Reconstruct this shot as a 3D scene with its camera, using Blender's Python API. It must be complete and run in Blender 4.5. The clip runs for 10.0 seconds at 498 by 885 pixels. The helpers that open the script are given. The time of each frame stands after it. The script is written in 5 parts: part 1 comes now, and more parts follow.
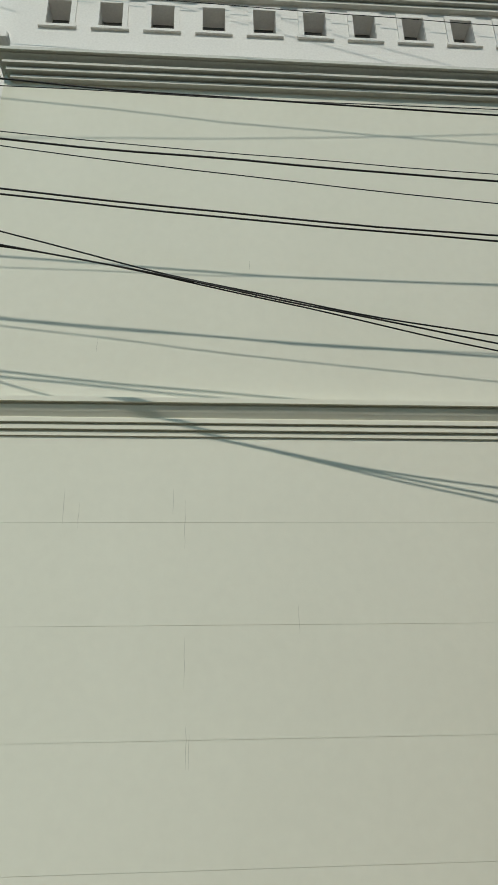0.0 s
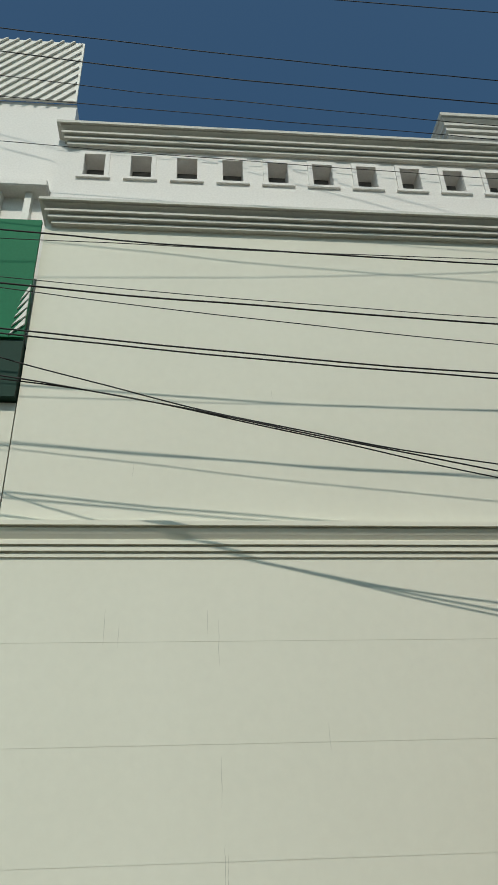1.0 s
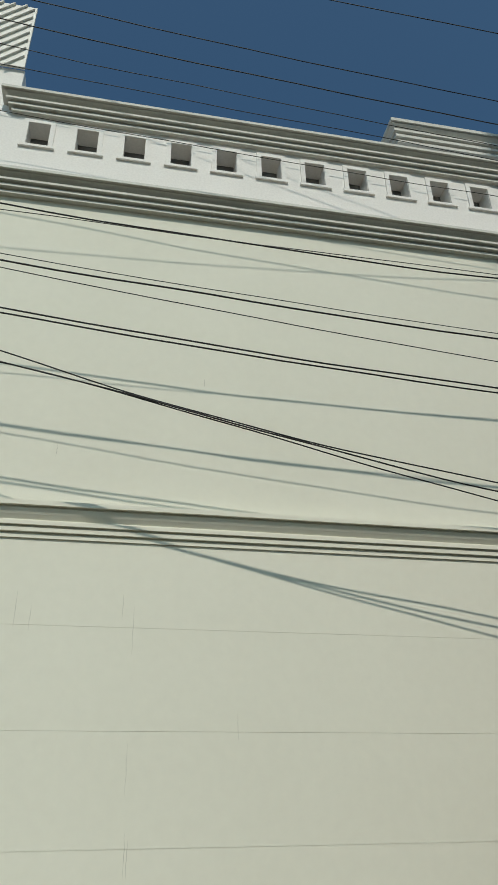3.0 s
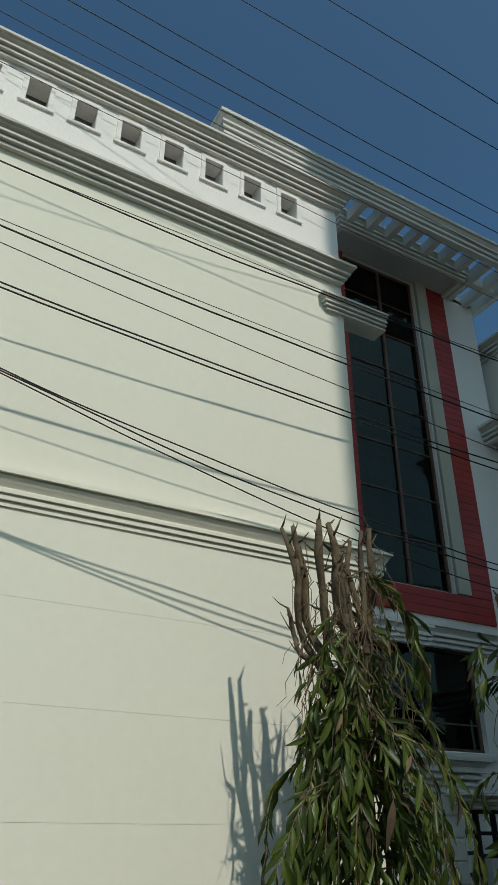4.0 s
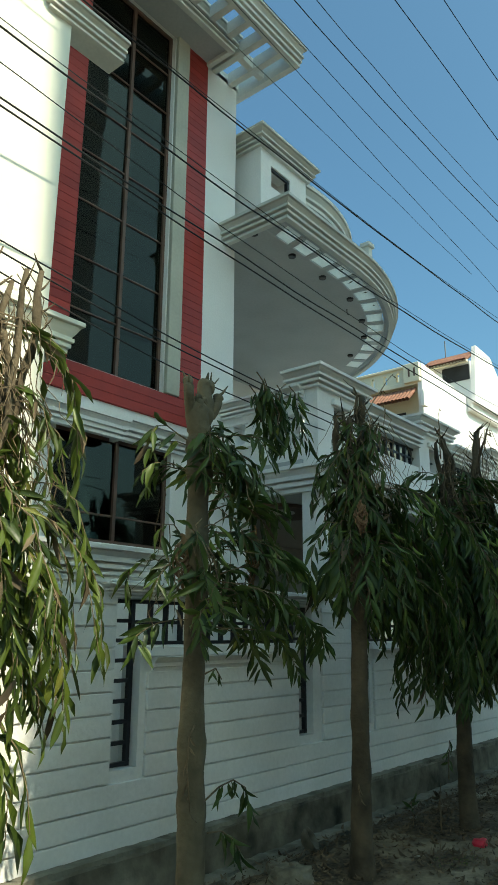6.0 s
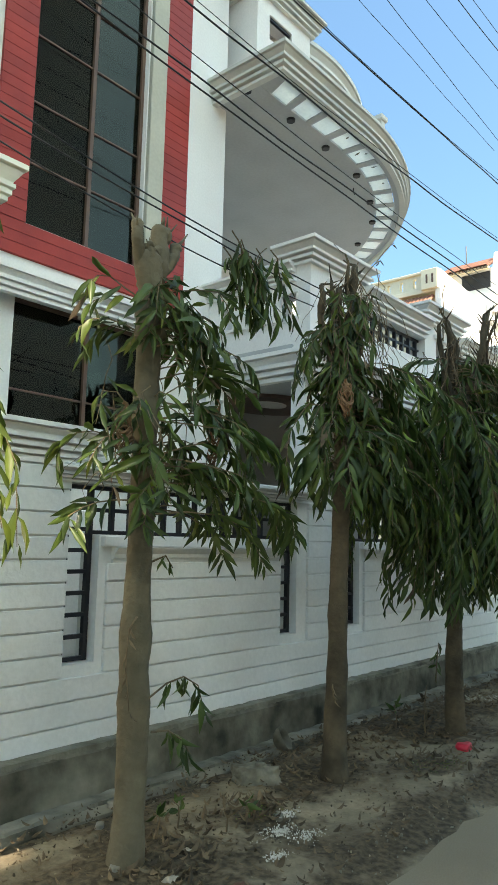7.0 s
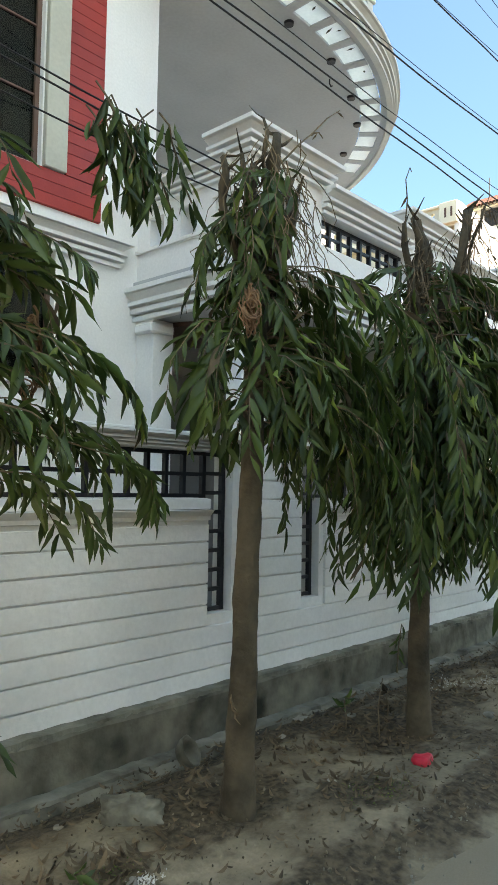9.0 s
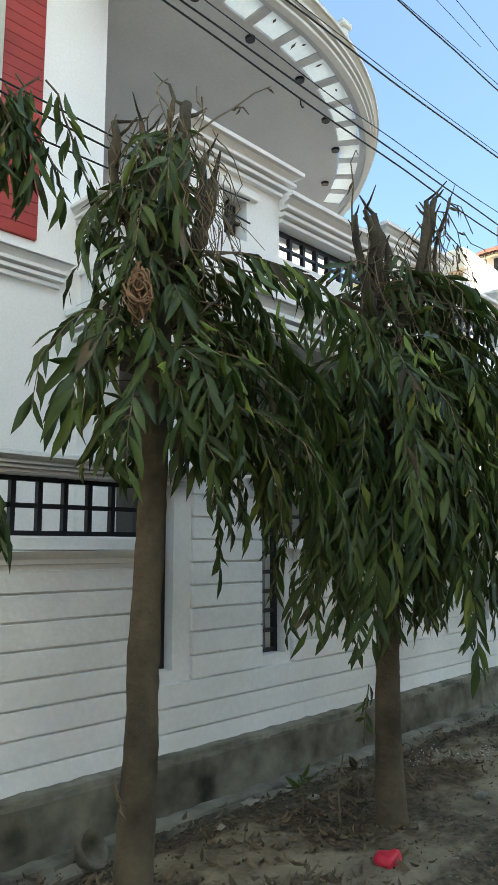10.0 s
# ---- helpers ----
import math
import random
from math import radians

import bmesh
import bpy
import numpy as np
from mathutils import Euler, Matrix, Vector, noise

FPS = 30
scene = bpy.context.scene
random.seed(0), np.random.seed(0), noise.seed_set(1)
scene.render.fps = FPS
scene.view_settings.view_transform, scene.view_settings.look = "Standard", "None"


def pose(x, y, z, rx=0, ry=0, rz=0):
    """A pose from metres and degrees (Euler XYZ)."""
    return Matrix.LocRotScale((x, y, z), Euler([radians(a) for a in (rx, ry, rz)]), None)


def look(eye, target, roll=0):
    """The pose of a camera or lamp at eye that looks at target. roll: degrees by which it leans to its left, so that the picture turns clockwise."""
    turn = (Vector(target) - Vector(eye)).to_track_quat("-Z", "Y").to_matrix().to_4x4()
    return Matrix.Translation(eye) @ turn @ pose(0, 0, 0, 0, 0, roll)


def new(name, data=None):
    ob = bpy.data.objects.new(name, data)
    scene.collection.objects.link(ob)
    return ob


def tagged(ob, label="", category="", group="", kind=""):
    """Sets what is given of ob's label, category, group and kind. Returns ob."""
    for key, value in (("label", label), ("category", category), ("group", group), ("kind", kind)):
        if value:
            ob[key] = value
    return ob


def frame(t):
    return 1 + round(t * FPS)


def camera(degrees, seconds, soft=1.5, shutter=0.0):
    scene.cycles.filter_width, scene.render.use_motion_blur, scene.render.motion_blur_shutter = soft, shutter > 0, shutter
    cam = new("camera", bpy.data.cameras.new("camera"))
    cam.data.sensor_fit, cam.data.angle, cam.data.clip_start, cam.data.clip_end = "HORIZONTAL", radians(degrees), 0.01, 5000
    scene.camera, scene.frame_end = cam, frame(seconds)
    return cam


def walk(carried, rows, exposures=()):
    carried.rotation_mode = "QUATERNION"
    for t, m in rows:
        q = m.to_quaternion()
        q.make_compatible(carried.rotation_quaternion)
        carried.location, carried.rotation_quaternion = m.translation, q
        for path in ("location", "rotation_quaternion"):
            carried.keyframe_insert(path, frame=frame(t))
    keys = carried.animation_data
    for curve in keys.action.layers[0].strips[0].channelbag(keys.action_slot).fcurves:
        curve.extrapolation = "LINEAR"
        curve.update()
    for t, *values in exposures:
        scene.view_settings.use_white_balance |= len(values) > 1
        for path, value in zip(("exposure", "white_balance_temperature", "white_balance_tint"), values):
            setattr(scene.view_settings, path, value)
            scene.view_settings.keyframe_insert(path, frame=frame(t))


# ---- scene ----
cam = camera(38.6, 10.0, soft=0.9)
PATH = [
    (0, (1.27, -4.007, 1.582), (1.407, -2.178, 2.379), -1.2),
    (0.5, (1.045, -4.305, 1.647), (1.282, -2.534, 2.546), -3.1),
    (1, (0.985, -4.409, 1.668), (1.153, -2.687, 2.672), -2.0),
    (1.5, (1.125, -4.44, 1.645), (1.284, -2.72, 2.653), -4.8),
    (2, (1.118, -4.36, 1.683), (1.255, -2.624, 2.668), -3.3),
    (2.2, (1.104, -4.357, 1.683), (1.273, -2.623, 2.665), -3.4),
    (3.3, (1.051, -4.415, 1.653), (1.54, -2.736, 2.624), -0.5),
    (3.5, (1.119, -4.426, 1.644), (1.772, -2.784, 2.581), -1.3),
    (4, (1.456, -4.264, 1.578), (2.312, -2.739, 2.548), 0.2),
    (4.5, (1.652, -4.137, 1.554), (2.846, -2.739, 2.34), -0.1),
    (5, (1.795, -3.966, 1.565), (3.154, -2.718, 2.336), -1.0),
    (5.5, (2.029, -3.9, 1.558), (3.452, -2.704, 2.297), -1.3),
    (6, (2.351, -3.822, 1.549), (3.847, -2.598, 2.061), 0.3),
    (6.2, (2.474, -3.785, 1.538), (4.023, -2.602, 1.987), 0.5),
    (7.3, (3.228, -3.615, 1.413), (4.727, -2.305, 1.605), 2.0),
    (7.5, (3.378, -3.588, 1.427), (4.903, -2.3, 1.55), 2.1),
    (8, (3.691, -3.454, 1.443), (5.247, -2.2, 1.529), 3.6),
    (8.5, (4.014, -3.453, 1.478), (5.548, -2.181, 1.649), 0.9),
    (9, (4.36, -3.431, 1.512), (5.836, -2.087, 1.642), 0.9),
    (9.5, (4.793, -3.376, 1.491), (6.319, -2.097, 1.673), 0.3),
    (10, (5.184, -3.345, 1.388), (6.604, -1.967, 1.678), -0.1),
]
EXPOSURE = [
    (0.0, -0.96, 6600, 9), (0.5, -0.87, 6600, 9), (3.3, -0.79, 6600, 10), (4.0, -0.73, 6550, 9), (4.5, -0.70, 6550, 7), (4.8, -0.12, 6550, 4), (5.2, 0.15, 6600, 2), (5.6, 0.48, 6950, 0),
    (6.2, 0.84, 7500, 1), (7.3, 1.86, 8050, 20), (9.0, 1.91, 8100, 23), (10.0, 1.90, 8050, 25),
]
walk(cam, [(t, look(eye, aim, roll)) for t, eye, aim, roll in PATH], EXPOSURE)

# ---------------------------------------------------------------- light
world = bpy.data.worlds.new("world")
scene.world = world
world.use_nodes = True
wn = world.node_tree
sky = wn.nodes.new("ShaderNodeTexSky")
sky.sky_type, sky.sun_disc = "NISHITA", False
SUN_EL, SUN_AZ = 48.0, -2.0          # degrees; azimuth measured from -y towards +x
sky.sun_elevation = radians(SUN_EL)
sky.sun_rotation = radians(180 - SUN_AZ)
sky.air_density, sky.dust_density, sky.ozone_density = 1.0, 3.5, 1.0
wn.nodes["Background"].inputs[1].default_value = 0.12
tone = wn.nodes.new("ShaderNodeMix")          # multiplies the sky towards blue-green, mainly by cutting its red
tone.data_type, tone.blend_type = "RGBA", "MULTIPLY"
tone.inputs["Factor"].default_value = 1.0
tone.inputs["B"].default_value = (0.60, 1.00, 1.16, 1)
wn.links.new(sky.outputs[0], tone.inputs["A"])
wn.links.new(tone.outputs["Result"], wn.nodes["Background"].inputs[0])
sun_way = Vector((math.sin(radians(SUN_AZ)) * math.cos(radians(SUN_EL)), -math.cos(radians(SUN_AZ)) * math.cos(radians(SUN_EL)), math.sin(radians(SUN_EL))))
sun_data = bpy.data.lights.new("sun", "SUN")
sun_data.energy, sun_data.angle, sun_data.color = 4.0, radians(0.7), (1.0, 0.95, 0.84)
sun = new("sun", sun_data)
sun.matrix_world = look(sun_way * 40, (0, 0, 0))


# ---------------------------------------------------------------- materials
def material(name, color, rough=0.7, color2=None, scale=3.0, fine=60.0, bump=0.15, amount=0.5, metal=0.0, island=0.0, obrand=0.0, detail=6.0, translucent=0.0, spec=0.3, grain_mix=0.35):
    """Noise at two scales between color and color2, fine bump, optional change per island or per object."""
    m = bpy.data.materials.new(name)
    m.use_nodes = True
    nt = m.node_tree
    N, L = nt.nodes, nt.links
    bsdf = N["Principled BSDF"]
    bsdf.inputs["Roughness"].default_value = rough
    bsdf.inputs["Metallic"].default_value = metal
    bsdf.inputs["Specular IOR Level"].default_value = spec
    tc = N.new("ShaderNodeTexCoord")
    n1 = N.new("ShaderNodeTexNoise")
    n1.inputs["Scale"].default_value, n1.inputs["Detail"].default_value = scale, detail
    n2 = N.new("ShaderNodeTexNoise")
    n2.inputs["Scale"].default_value, n2.inputs["Detail"].default_value = fine, 4
    L.new(tc.outputs["Object"], n1.inputs["Vector"])
    L.new(tc.outputs["Object"], n2.inputs["Vector"])
    c2 = color2 or tuple(c * 0.8 for c in color)
    ramp = N.new("ShaderNodeValToRGB")
    ramp.color_ramp.elements[0].position, ramp.color_ramp.elements[1].position = 0.5 - amount * 0.4, 0.5 + amount * 0.4
    ramp.color_ramp.elements[0].color, ramp.color_ramp.elements[1].color = (*c2, 1), (*color, 1)
    L.new(n1.outputs["Fac"], ramp.inputs["Fac"])
    mix = N.new("ShaderNodeMix")
    mix.data_type, mix.blend_type = "RGBA", "MULTIPLY"
    mix.inputs["Factor"].default_value = grain_mix
    L.new(ramp.outputs["Color"], mix.inputs["A"])
    grain = N.new("ShaderNodeMapRange")
    grain.inputs["To Min"].default_value, grain.inputs["To Max"].default_value = 0.65, 1.25
    L.new(n2.outputs["Fac"], grain.inputs["Value"])
    L.new(grain.outputs["Result"], mix.inputs["B"])
    out = mix.outputs["Result"]
    if island or obrand:
        src = N.new("ShaderNodeNewGeometry").outputs["Random Per Island"] if island else N.new("ShaderNodeObjectInfo").outputs["Random"]
        mr = N.new("ShaderNodeMapRange")
        a = island or obrand
        mr.inputs["To Min"].default_value, mr.inputs["To Max"].default_value = 1 - a, 1 + a
        L.new(src, mr.inputs["Value"])
        m2 = N.new("ShaderNodeMix")
        m2.data_type, m2.blend_type = "RGBA", "MULTIPLY"
        m2.inputs["Factor"].default_value = 1.0
        L.new(out, m2.inputs["A"])
        L.new(mr.outputs["Result"], m2.inputs["B"])
        out = m2.outputs["Result"]
    L.new(out, bsdf.inputs["Base Color"])
    if bump:
        b = N.new("ShaderNodeBump")
        b.inputs["Strength"].default_value, b.inputs["Distance"].default_value = bump, 0.01
        L.new(n2.outputs["Fac"], b.inputs["Height"])
        L.new(b.outputs["Normal"], bsdf.inputs["Normal"])
    if translucent:
        tr = N.new("ShaderNodeBsdfTranslucent")
        L.new(out, tr.inputs["Color"])
        ms = N.new("ShaderNodeMixShader")
        ms.inputs["Fac"].default_value = translucent
        L.new(bsdf.outputs[0], ms.inputs[1])
        L.new(tr.outputs[0], ms.inputs[2])
        L.new(ms.outputs[0], N["Material Output"].inputs["Surface"])
    return m


def leaf_material(name, dark, light, dry):
    m = material(name, light, rough=0.38, color2=dark, scale=9, fine=70, bump=0.1, translucent=0.32)
    nt = m.node_tree
    N, L = nt.nodes, nt.links
    geo = N.new("ShaderNodeNewGeometry")
    ramp = N.new("ShaderNodeValToRGB")
    e = ramp.color_ramp.elements
    e[0].position, e[0].color = 0.0, (*dark, 1)
    e[1].position, e[1].color = 0.70, (*light, 1)
    for p, c in ((0.45, tuple(0.6 * a + 0.4 * b for a, b in zip(dark, light))), (0.93, light), (0.985, dry)):
        k = e.new(p)
        k.color = (*c, 1)
    L.new(geo.outputs["Random Per Island"], ramp.inputs["Fac"])
    for nd in N:
        if nd.type == "BSDF_PRINCIPLED":
            old = nd.inputs["Base Color"].links[0].from_node
            mixn = N.new("ShaderNodeMix")
            mixn.data_type, mixn.blend_type = "RGBA", "MIX"
            mixn.inputs["Factor"].default_value = 0.75
            L.new(old.outputs["Result"], mixn.inputs["A"])
            L.new(ramp.outputs["Color"], mixn.inputs["B"])
            L.new(mixn.outputs["Result"], nd.inputs["Base Color"])
            for t2 in N:
                if t2.type == "BSDF_TRANSLUCENT":
                    L.new(mixn.outputs["Result"], t2.inputs["Color"])
            break
    return m


def glass_material(name, tint, rough=0.03):
    m = bpy.data.materials.new(name)
    m.use_nodes = True
    N, L = m.node_tree.nodes, m.node_tree.links
    N.remove(N["Principled BSDF"])
    g = N.new("ShaderNodeBsdfGlossy")
    g.inputs["Roughness"].default_value = rough
    g.inputs["Color"].default_value = (0.54, 0.57, 0.47, 1)
    t = N.new("ShaderNodeBsdfTransparent")
    t.inputs["Color"].default_value = (*tint, 1)
    f = N.new("ShaderNodeFresnel")
    f.inputs["IOR"].default_value = 1.58
    ns = N.new("ShaderNodeTexNoise")
    ns.inputs["Scale"].default_value, ns.inputs["Detail"].default_value = 1.1, 0.0
    bp = N.new("ShaderNodeBump")
    bp.inputs["Strength"].default_value, bp.inputs["Distance"].default_value = 0.05, 0.02
    L.new(ns.outputs["Fac"], bp.inputs["Height"])
    L.new(bp.outputs["Normal"], g.inputs["Normal"])
    ms = N.new("ShaderNodeMixShader")
    L.new(f.outputs[0], ms.inputs[0])
    L.new(t.outputs[0], ms.inputs[1])
    L.new(g.outputs[0], ms.inputs[2])
    L.new(ms.outputs[0], N["Material Output"].inputs["Surface"])
    return m


CREAM = material("cream_plaster", (0.775, 0.755, 0.655), 0.85, (0.725, 0.705, 0.605), scale=0.8, fine=14, bump=0.06, amount=0.9, grain_mix=0.12)
WHITE = material("white_paint", (0.84, 0.81, 0.775), 0.75, (0.78, 0.755, 0.72), scale=1.6, fine=50, bump=0.12, amount=0.8)
WHITE_W = material("white_weathered_paint", (0.83, 0.81, 0.78), 0.75, (0.64, 0.635, 0.60), scale=1.7, fine=34, bump=0.25, amount=0.85, obrand=0.04)
# Greyer than the white paint, so the mouldings' shade is partly in the colour.
MOULD = material("shade_greyed_moulding_paint", (0.68, 0.67, 0.62), 0.8, (0.60, 0.59, 0.54), scale=2.2, fine=35, bump=0.12, amount=0.6)
STRIP = material("beige_strip_paint", (0.50, 0.48, 0.40), 0.8, (0.43, 0.41, 0.34), scale=2.2, fine=35, bump=0.12, amount=0.6)
# Darker than the white paint: the undersides' shade is put into this grey.
SOFFIT = material("shade_darkened_soffit", (0.50, 0.50, 0.49), 0.85, (0.44, 0.44, 0.43), scale=1.5, fine=30, bump=0.1)
RED = material("red_cladding_board", (0.40, 0.045, 0.035), 0.5, (0.30, 0.035, 0.03), scale=4, fine=80, bump=0.15, obrand=0.10)
BROWN_FRAME = material("reddish_brown_frame", (0.15, 0.085, 0.065), 0.5, (0.11, 0.062, 0.048), scale=6, fine=120)
GLASS = glass_material("dark_tinted_glass", (0.20, 0.23, 0.21))
BLACK = material("black_painted_iron", (0.012, 0.012, 0.016), 0.4, (0.02, 0.02, 0.024), scale=8, fine=120, bump=0.1)
CONCRETE = material("mossy_concrete", (0.245, 0.220, 0.165), 0.95, (0.022, 0.020, 0.012), scale=3.6, fine=17, bump=1.0, amount=0.55, detail=10, grain_mix=0.6)
DIRT = material("dry_dirt", (0.255, 0.212, 0.142), 0.95, (0.105, 0.084, 0.052), scale=3.4, fine=42, bump=1.0, amount=0.42, detail=14, grain_mix=0.9)
SOIL = material("dark_damp_soil", (0.075, 0.058, 0.037), 0.95, (0.035, 0.027, 0.017), scale=7, fine=34, bump=1.0, amount=0.6, detail=12, grain_mix=0.8)


def soil_patches(m):
    """Dark loose soil over the pale dust, where the mesh attribute 'damp' says so, with a ragged edge."""
    N, L = m.node_tree.nodes, m.node_tree.links
    at = N.new("ShaderNodeAttribute")
    at.attribute_name = "damp"
    tc = N.new("ShaderNodeTexCoord")
    ns = N.new("ShaderNodeTexNoise")
    ns.inputs["Scale"].default_value, ns.inputs["Detail"].default_value = 9.0, 10
    L.new(tc.outputs["Object"], ns.inputs["Vector"])
    add = N.new("ShaderNodeMath")
    L.new(at.outputs["Fac"], add.inputs[0])
    L.new(ns.outputs["Fac"], add.inputs[1])
    ramp = N.new("ShaderNodeValToRGB")
    ramp.color_ramp.elements[0].position, ramp.color_ramp.elements[1].position = 0.72, 1.10
    L.new(add.outputs[0], ramp.inputs["Fac"])
    bsdf = N["Principled BSDF"]
    old = bsdf.inputs["Base Color"].links[0].from_socket
    dk = N.new("ShaderNodeTexNoise")
    dk.inputs["Scale"].default_value, dk.inputs["Detail"].default_value = 26.0, 8
    L.new(tc.outputs["Object"], dk.inputs["Vector"])
    dr = N.new("ShaderNodeValToRGB")
    dr.color_ramp.elements[0].position, dr.color_ramp.elements[1].position = 0.35, 0.68
    dr.color_ramp.elements[0].color, dr.color_ramp.elements[1].color = (0.036, 0.027, 0.016, 1), (0.112, 0.086, 0.052, 1)
    L.new(dk.outputs["Fac"], dr.inputs["Fac"])
    mx = N.new("ShaderNodeMix")
    mx.data_type = "RGBA"
    L.new(ramp.outputs["Color"], mx.inputs["Factor"])
    L.new(old, mx.inputs["A"])
    L.new(dr.outputs["Color"], mx.inputs["B"])
    L.new(mx.outputs["Result"], bsdf.inputs["Base Color"])


soil_patches(DIRT)
ROADM = material("dusty_worn_asphalt", (0.235, 0.200, 0.140), 0.95, (0.165, 0.138, 0.094), scale=0.8, fine=90, bump=0.5, amount=0.7, detail=8)
# Lighter bark for the first tree's limbs: their sunlight is in the brown.
BARK = material("sunlit_grey_brown_bark", (0.17, 0.130, 0.082), 0.95, (0.050, 0.038, 0.024), scale=8, fine=34, bump=1.0, amount=0.6)
TRUNK = material("dark_trunk_bark", (0.105, 0.082, 0.052), 0.95, (0.034, 0.027, 0.017), scale=6, fine=38, bump=1.0, amount=0.55, detail=10, grain_mix=0.6)
PALEBARK = material("grey_green_bark", (0.150, 0.128, 0.084), 0.95, (0.060, 0.050, 0.032), scale=6, fine=34, bump=1.0, amount=0.6, detail=10, grain_mix=0.5)
TWIG = material("dry_twig", (0.185, 0.135, 0.08), 0.85, (0.085, 0.062, 0.038), scale=10, fine=60, bump=0.4, island=0.3)
LEAF = leaf_material("mast_tree_leaf", (0.021, 0.040, 0.011), (0.070, 0.112, 0.023), (0.18, 0.21, 0.035))
# Lighter, yellower copy of the leaf colour, with sunlight put into it.
LEAF_SUN = leaf_material("sunlit_mast_tree_leaf", (0.020, 0.038, 0.008), (0.100, 0.138, 0.022), (0.22, 0.21, 0.045))
DRYLEAF = material("dry_brown_leaf", (0.15, 0.11, 0.065), 0.85, (0.07, 0.05, 0.03), scale=8, fine=60, island=0.45, translucent=0.15)
CABLE = material("black_cable_sheath", (0.010, 0.010, 0.011), 0.5, (0.016, 0.016, 0.016), scale=5, fine=60, bump=0.0)
FROST = material("frosted_roof_sheet", (0.96, 0.92, 0.85), 0.5, (0.88, 0.84, 0.77), scale=3, fine=30, bump=0.1, translucent=0.92)
GREEN = material("green_sheet", (0.003, 0.17, 0.075), 0.7, (0.002, 0.14, 0.06), scale=1.2, fine=40, bump=0.1)
# Shaded copy of the green sheet: the shade is put into the colour.
GREEN_SHADED = material("shaded_green_sheet", (0.006, 0.040, 0.026), 0.7, (0.004, 0.030, 0.020), scale=1.2, fine=40, bump=0.1)
SHEET = material("white_corrugated_sheet", (0.78, 0.77, 0.72), 0.5, (0.68, 0.67, 0.62), scale=2, fine=40, bump=0.1)
YELLOW = material("pale_yellow_plaster", (0.80, 0.73, 0.56), 0.85, (0.73, 0.66, 0.50), scale=0.7, fine=20)
TILE = material("clay_roof_tile", (0.31, 0.145, 0.095), 0.8, (0.22, 0.105, 0.075), scale=3, fine=30, obrand=0.2)
# Near-black colour puts the lack of light indoors into the surface.
DARK = material("unlit_interior_dark", (0.05, 0.05, 0.052), 0.9, (0.03, 0.03, 0.03), scale=1, fine=10)
# These two greys are darkened to put interior shade into the colour.
BACKGREY = material("gloom_darkened_grey", (0.22, 0.22, 0.22), 0.85, (0.18, 0.18, 0.18), scale=1, fine=20)
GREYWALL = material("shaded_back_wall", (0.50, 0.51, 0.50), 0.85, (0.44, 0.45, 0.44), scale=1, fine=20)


# ---------------------------------------------------------------- building blocks
def link(name, bm, mat, parent=None, label="", smooth=False):
    me = bpy.data.meshes.new(name)
    bm.normal_update()
    bm.to_mesh(me)
    bm.free()
    me.materials.append(mat)
    if smooth:
        me.shade_smooth()
    ob = new(name, me)
    if parent is not None:
        ob.parent = parent
    if label:
        tagged(ob, label)
    return ob


def part(name, bm, mat, parent, label="", smooth=False):
    return link(name, bm, mat, parent, label, smooth)


def thing(name, label, category, group="", kind="", at=(0, 0, 0)):
    ob = new(name)
    ob.location = at
    ob.empty_display_size = 0.2
    return tagged(ob, label, category, group, kind)


def box(bm, x0, x1, y0, y1, z0, z1, bevel=0.0):
    r = bmesh.ops.create_cube(bm, size=1)
    vs = r["verts"]
    bmesh.ops.scale(bm, vec=(x1 - x0, y1 - y0, z1 - z0), verts=vs)
    bmesh.ops.translate(bm, vec=((x0 + x1) / 2, (y0 + y1) / 2, (z0 + z1) / 2), verts=vs)
    if bevel:
        es = list({e for v in vs for e in v.link_edges})
        bmesh.ops.bevel(bm, geom=es, offset=bevel, segments=1, affect="EDGES")


def boxed(*a, bevel=0.0):
    bm = bmesh.new()
    box(bm, *a, bevel=bevel)
    return bm


def sweep(path, profile, closed=False):
    """A moulding: profile (out, z) carried along a plan path, whose outside is on its right-hand side; mitred at the corners. The back is closed on the path."""
    bm = bmesh.new()
    pts = [Vector((p[0], p[1])) for p in path]
    n = len(pts)
    outs = []
    for i in range(n):
        ds = []
        if i > 0 or closed:
            ds.append((pts[i] - pts[i - 1]).normalized())
        if i < n - 1 or closed:
            ds.append((pts[(i + 1) % n] - pts[i]).normalized())
        ns = [Vector((d.y, -d.x)) for d in ds]
        if len(ns) == 2:
            b = (ns[0] + ns[1]).normalized()
            outs.append(b / max(0.3, b.dot(ns[0])))
        else:
            outs.append(ns[0])
    rings = [[bm.verts.new((p.x + o.x * u, p.y + o.y * u, z)) for u, z in profile] for p, o in zip(pts, outs)]
    k = len(profile)
    for i in range(n if closed else n - 1):
        a, b = rings[i], rings[(i + 1) % n]
        for j in range(k):
            bm.faces.new((a[j], a[(j + 1) % k], b[(j + 1) % k], b[j]))
    if not closed:
        bm.faces.new(rings[0])
        bm.faces.new(rings[-1][::-1])
    bmesh.ops.recalc_face_normals(bm, faces=bm.faces)
    return bm


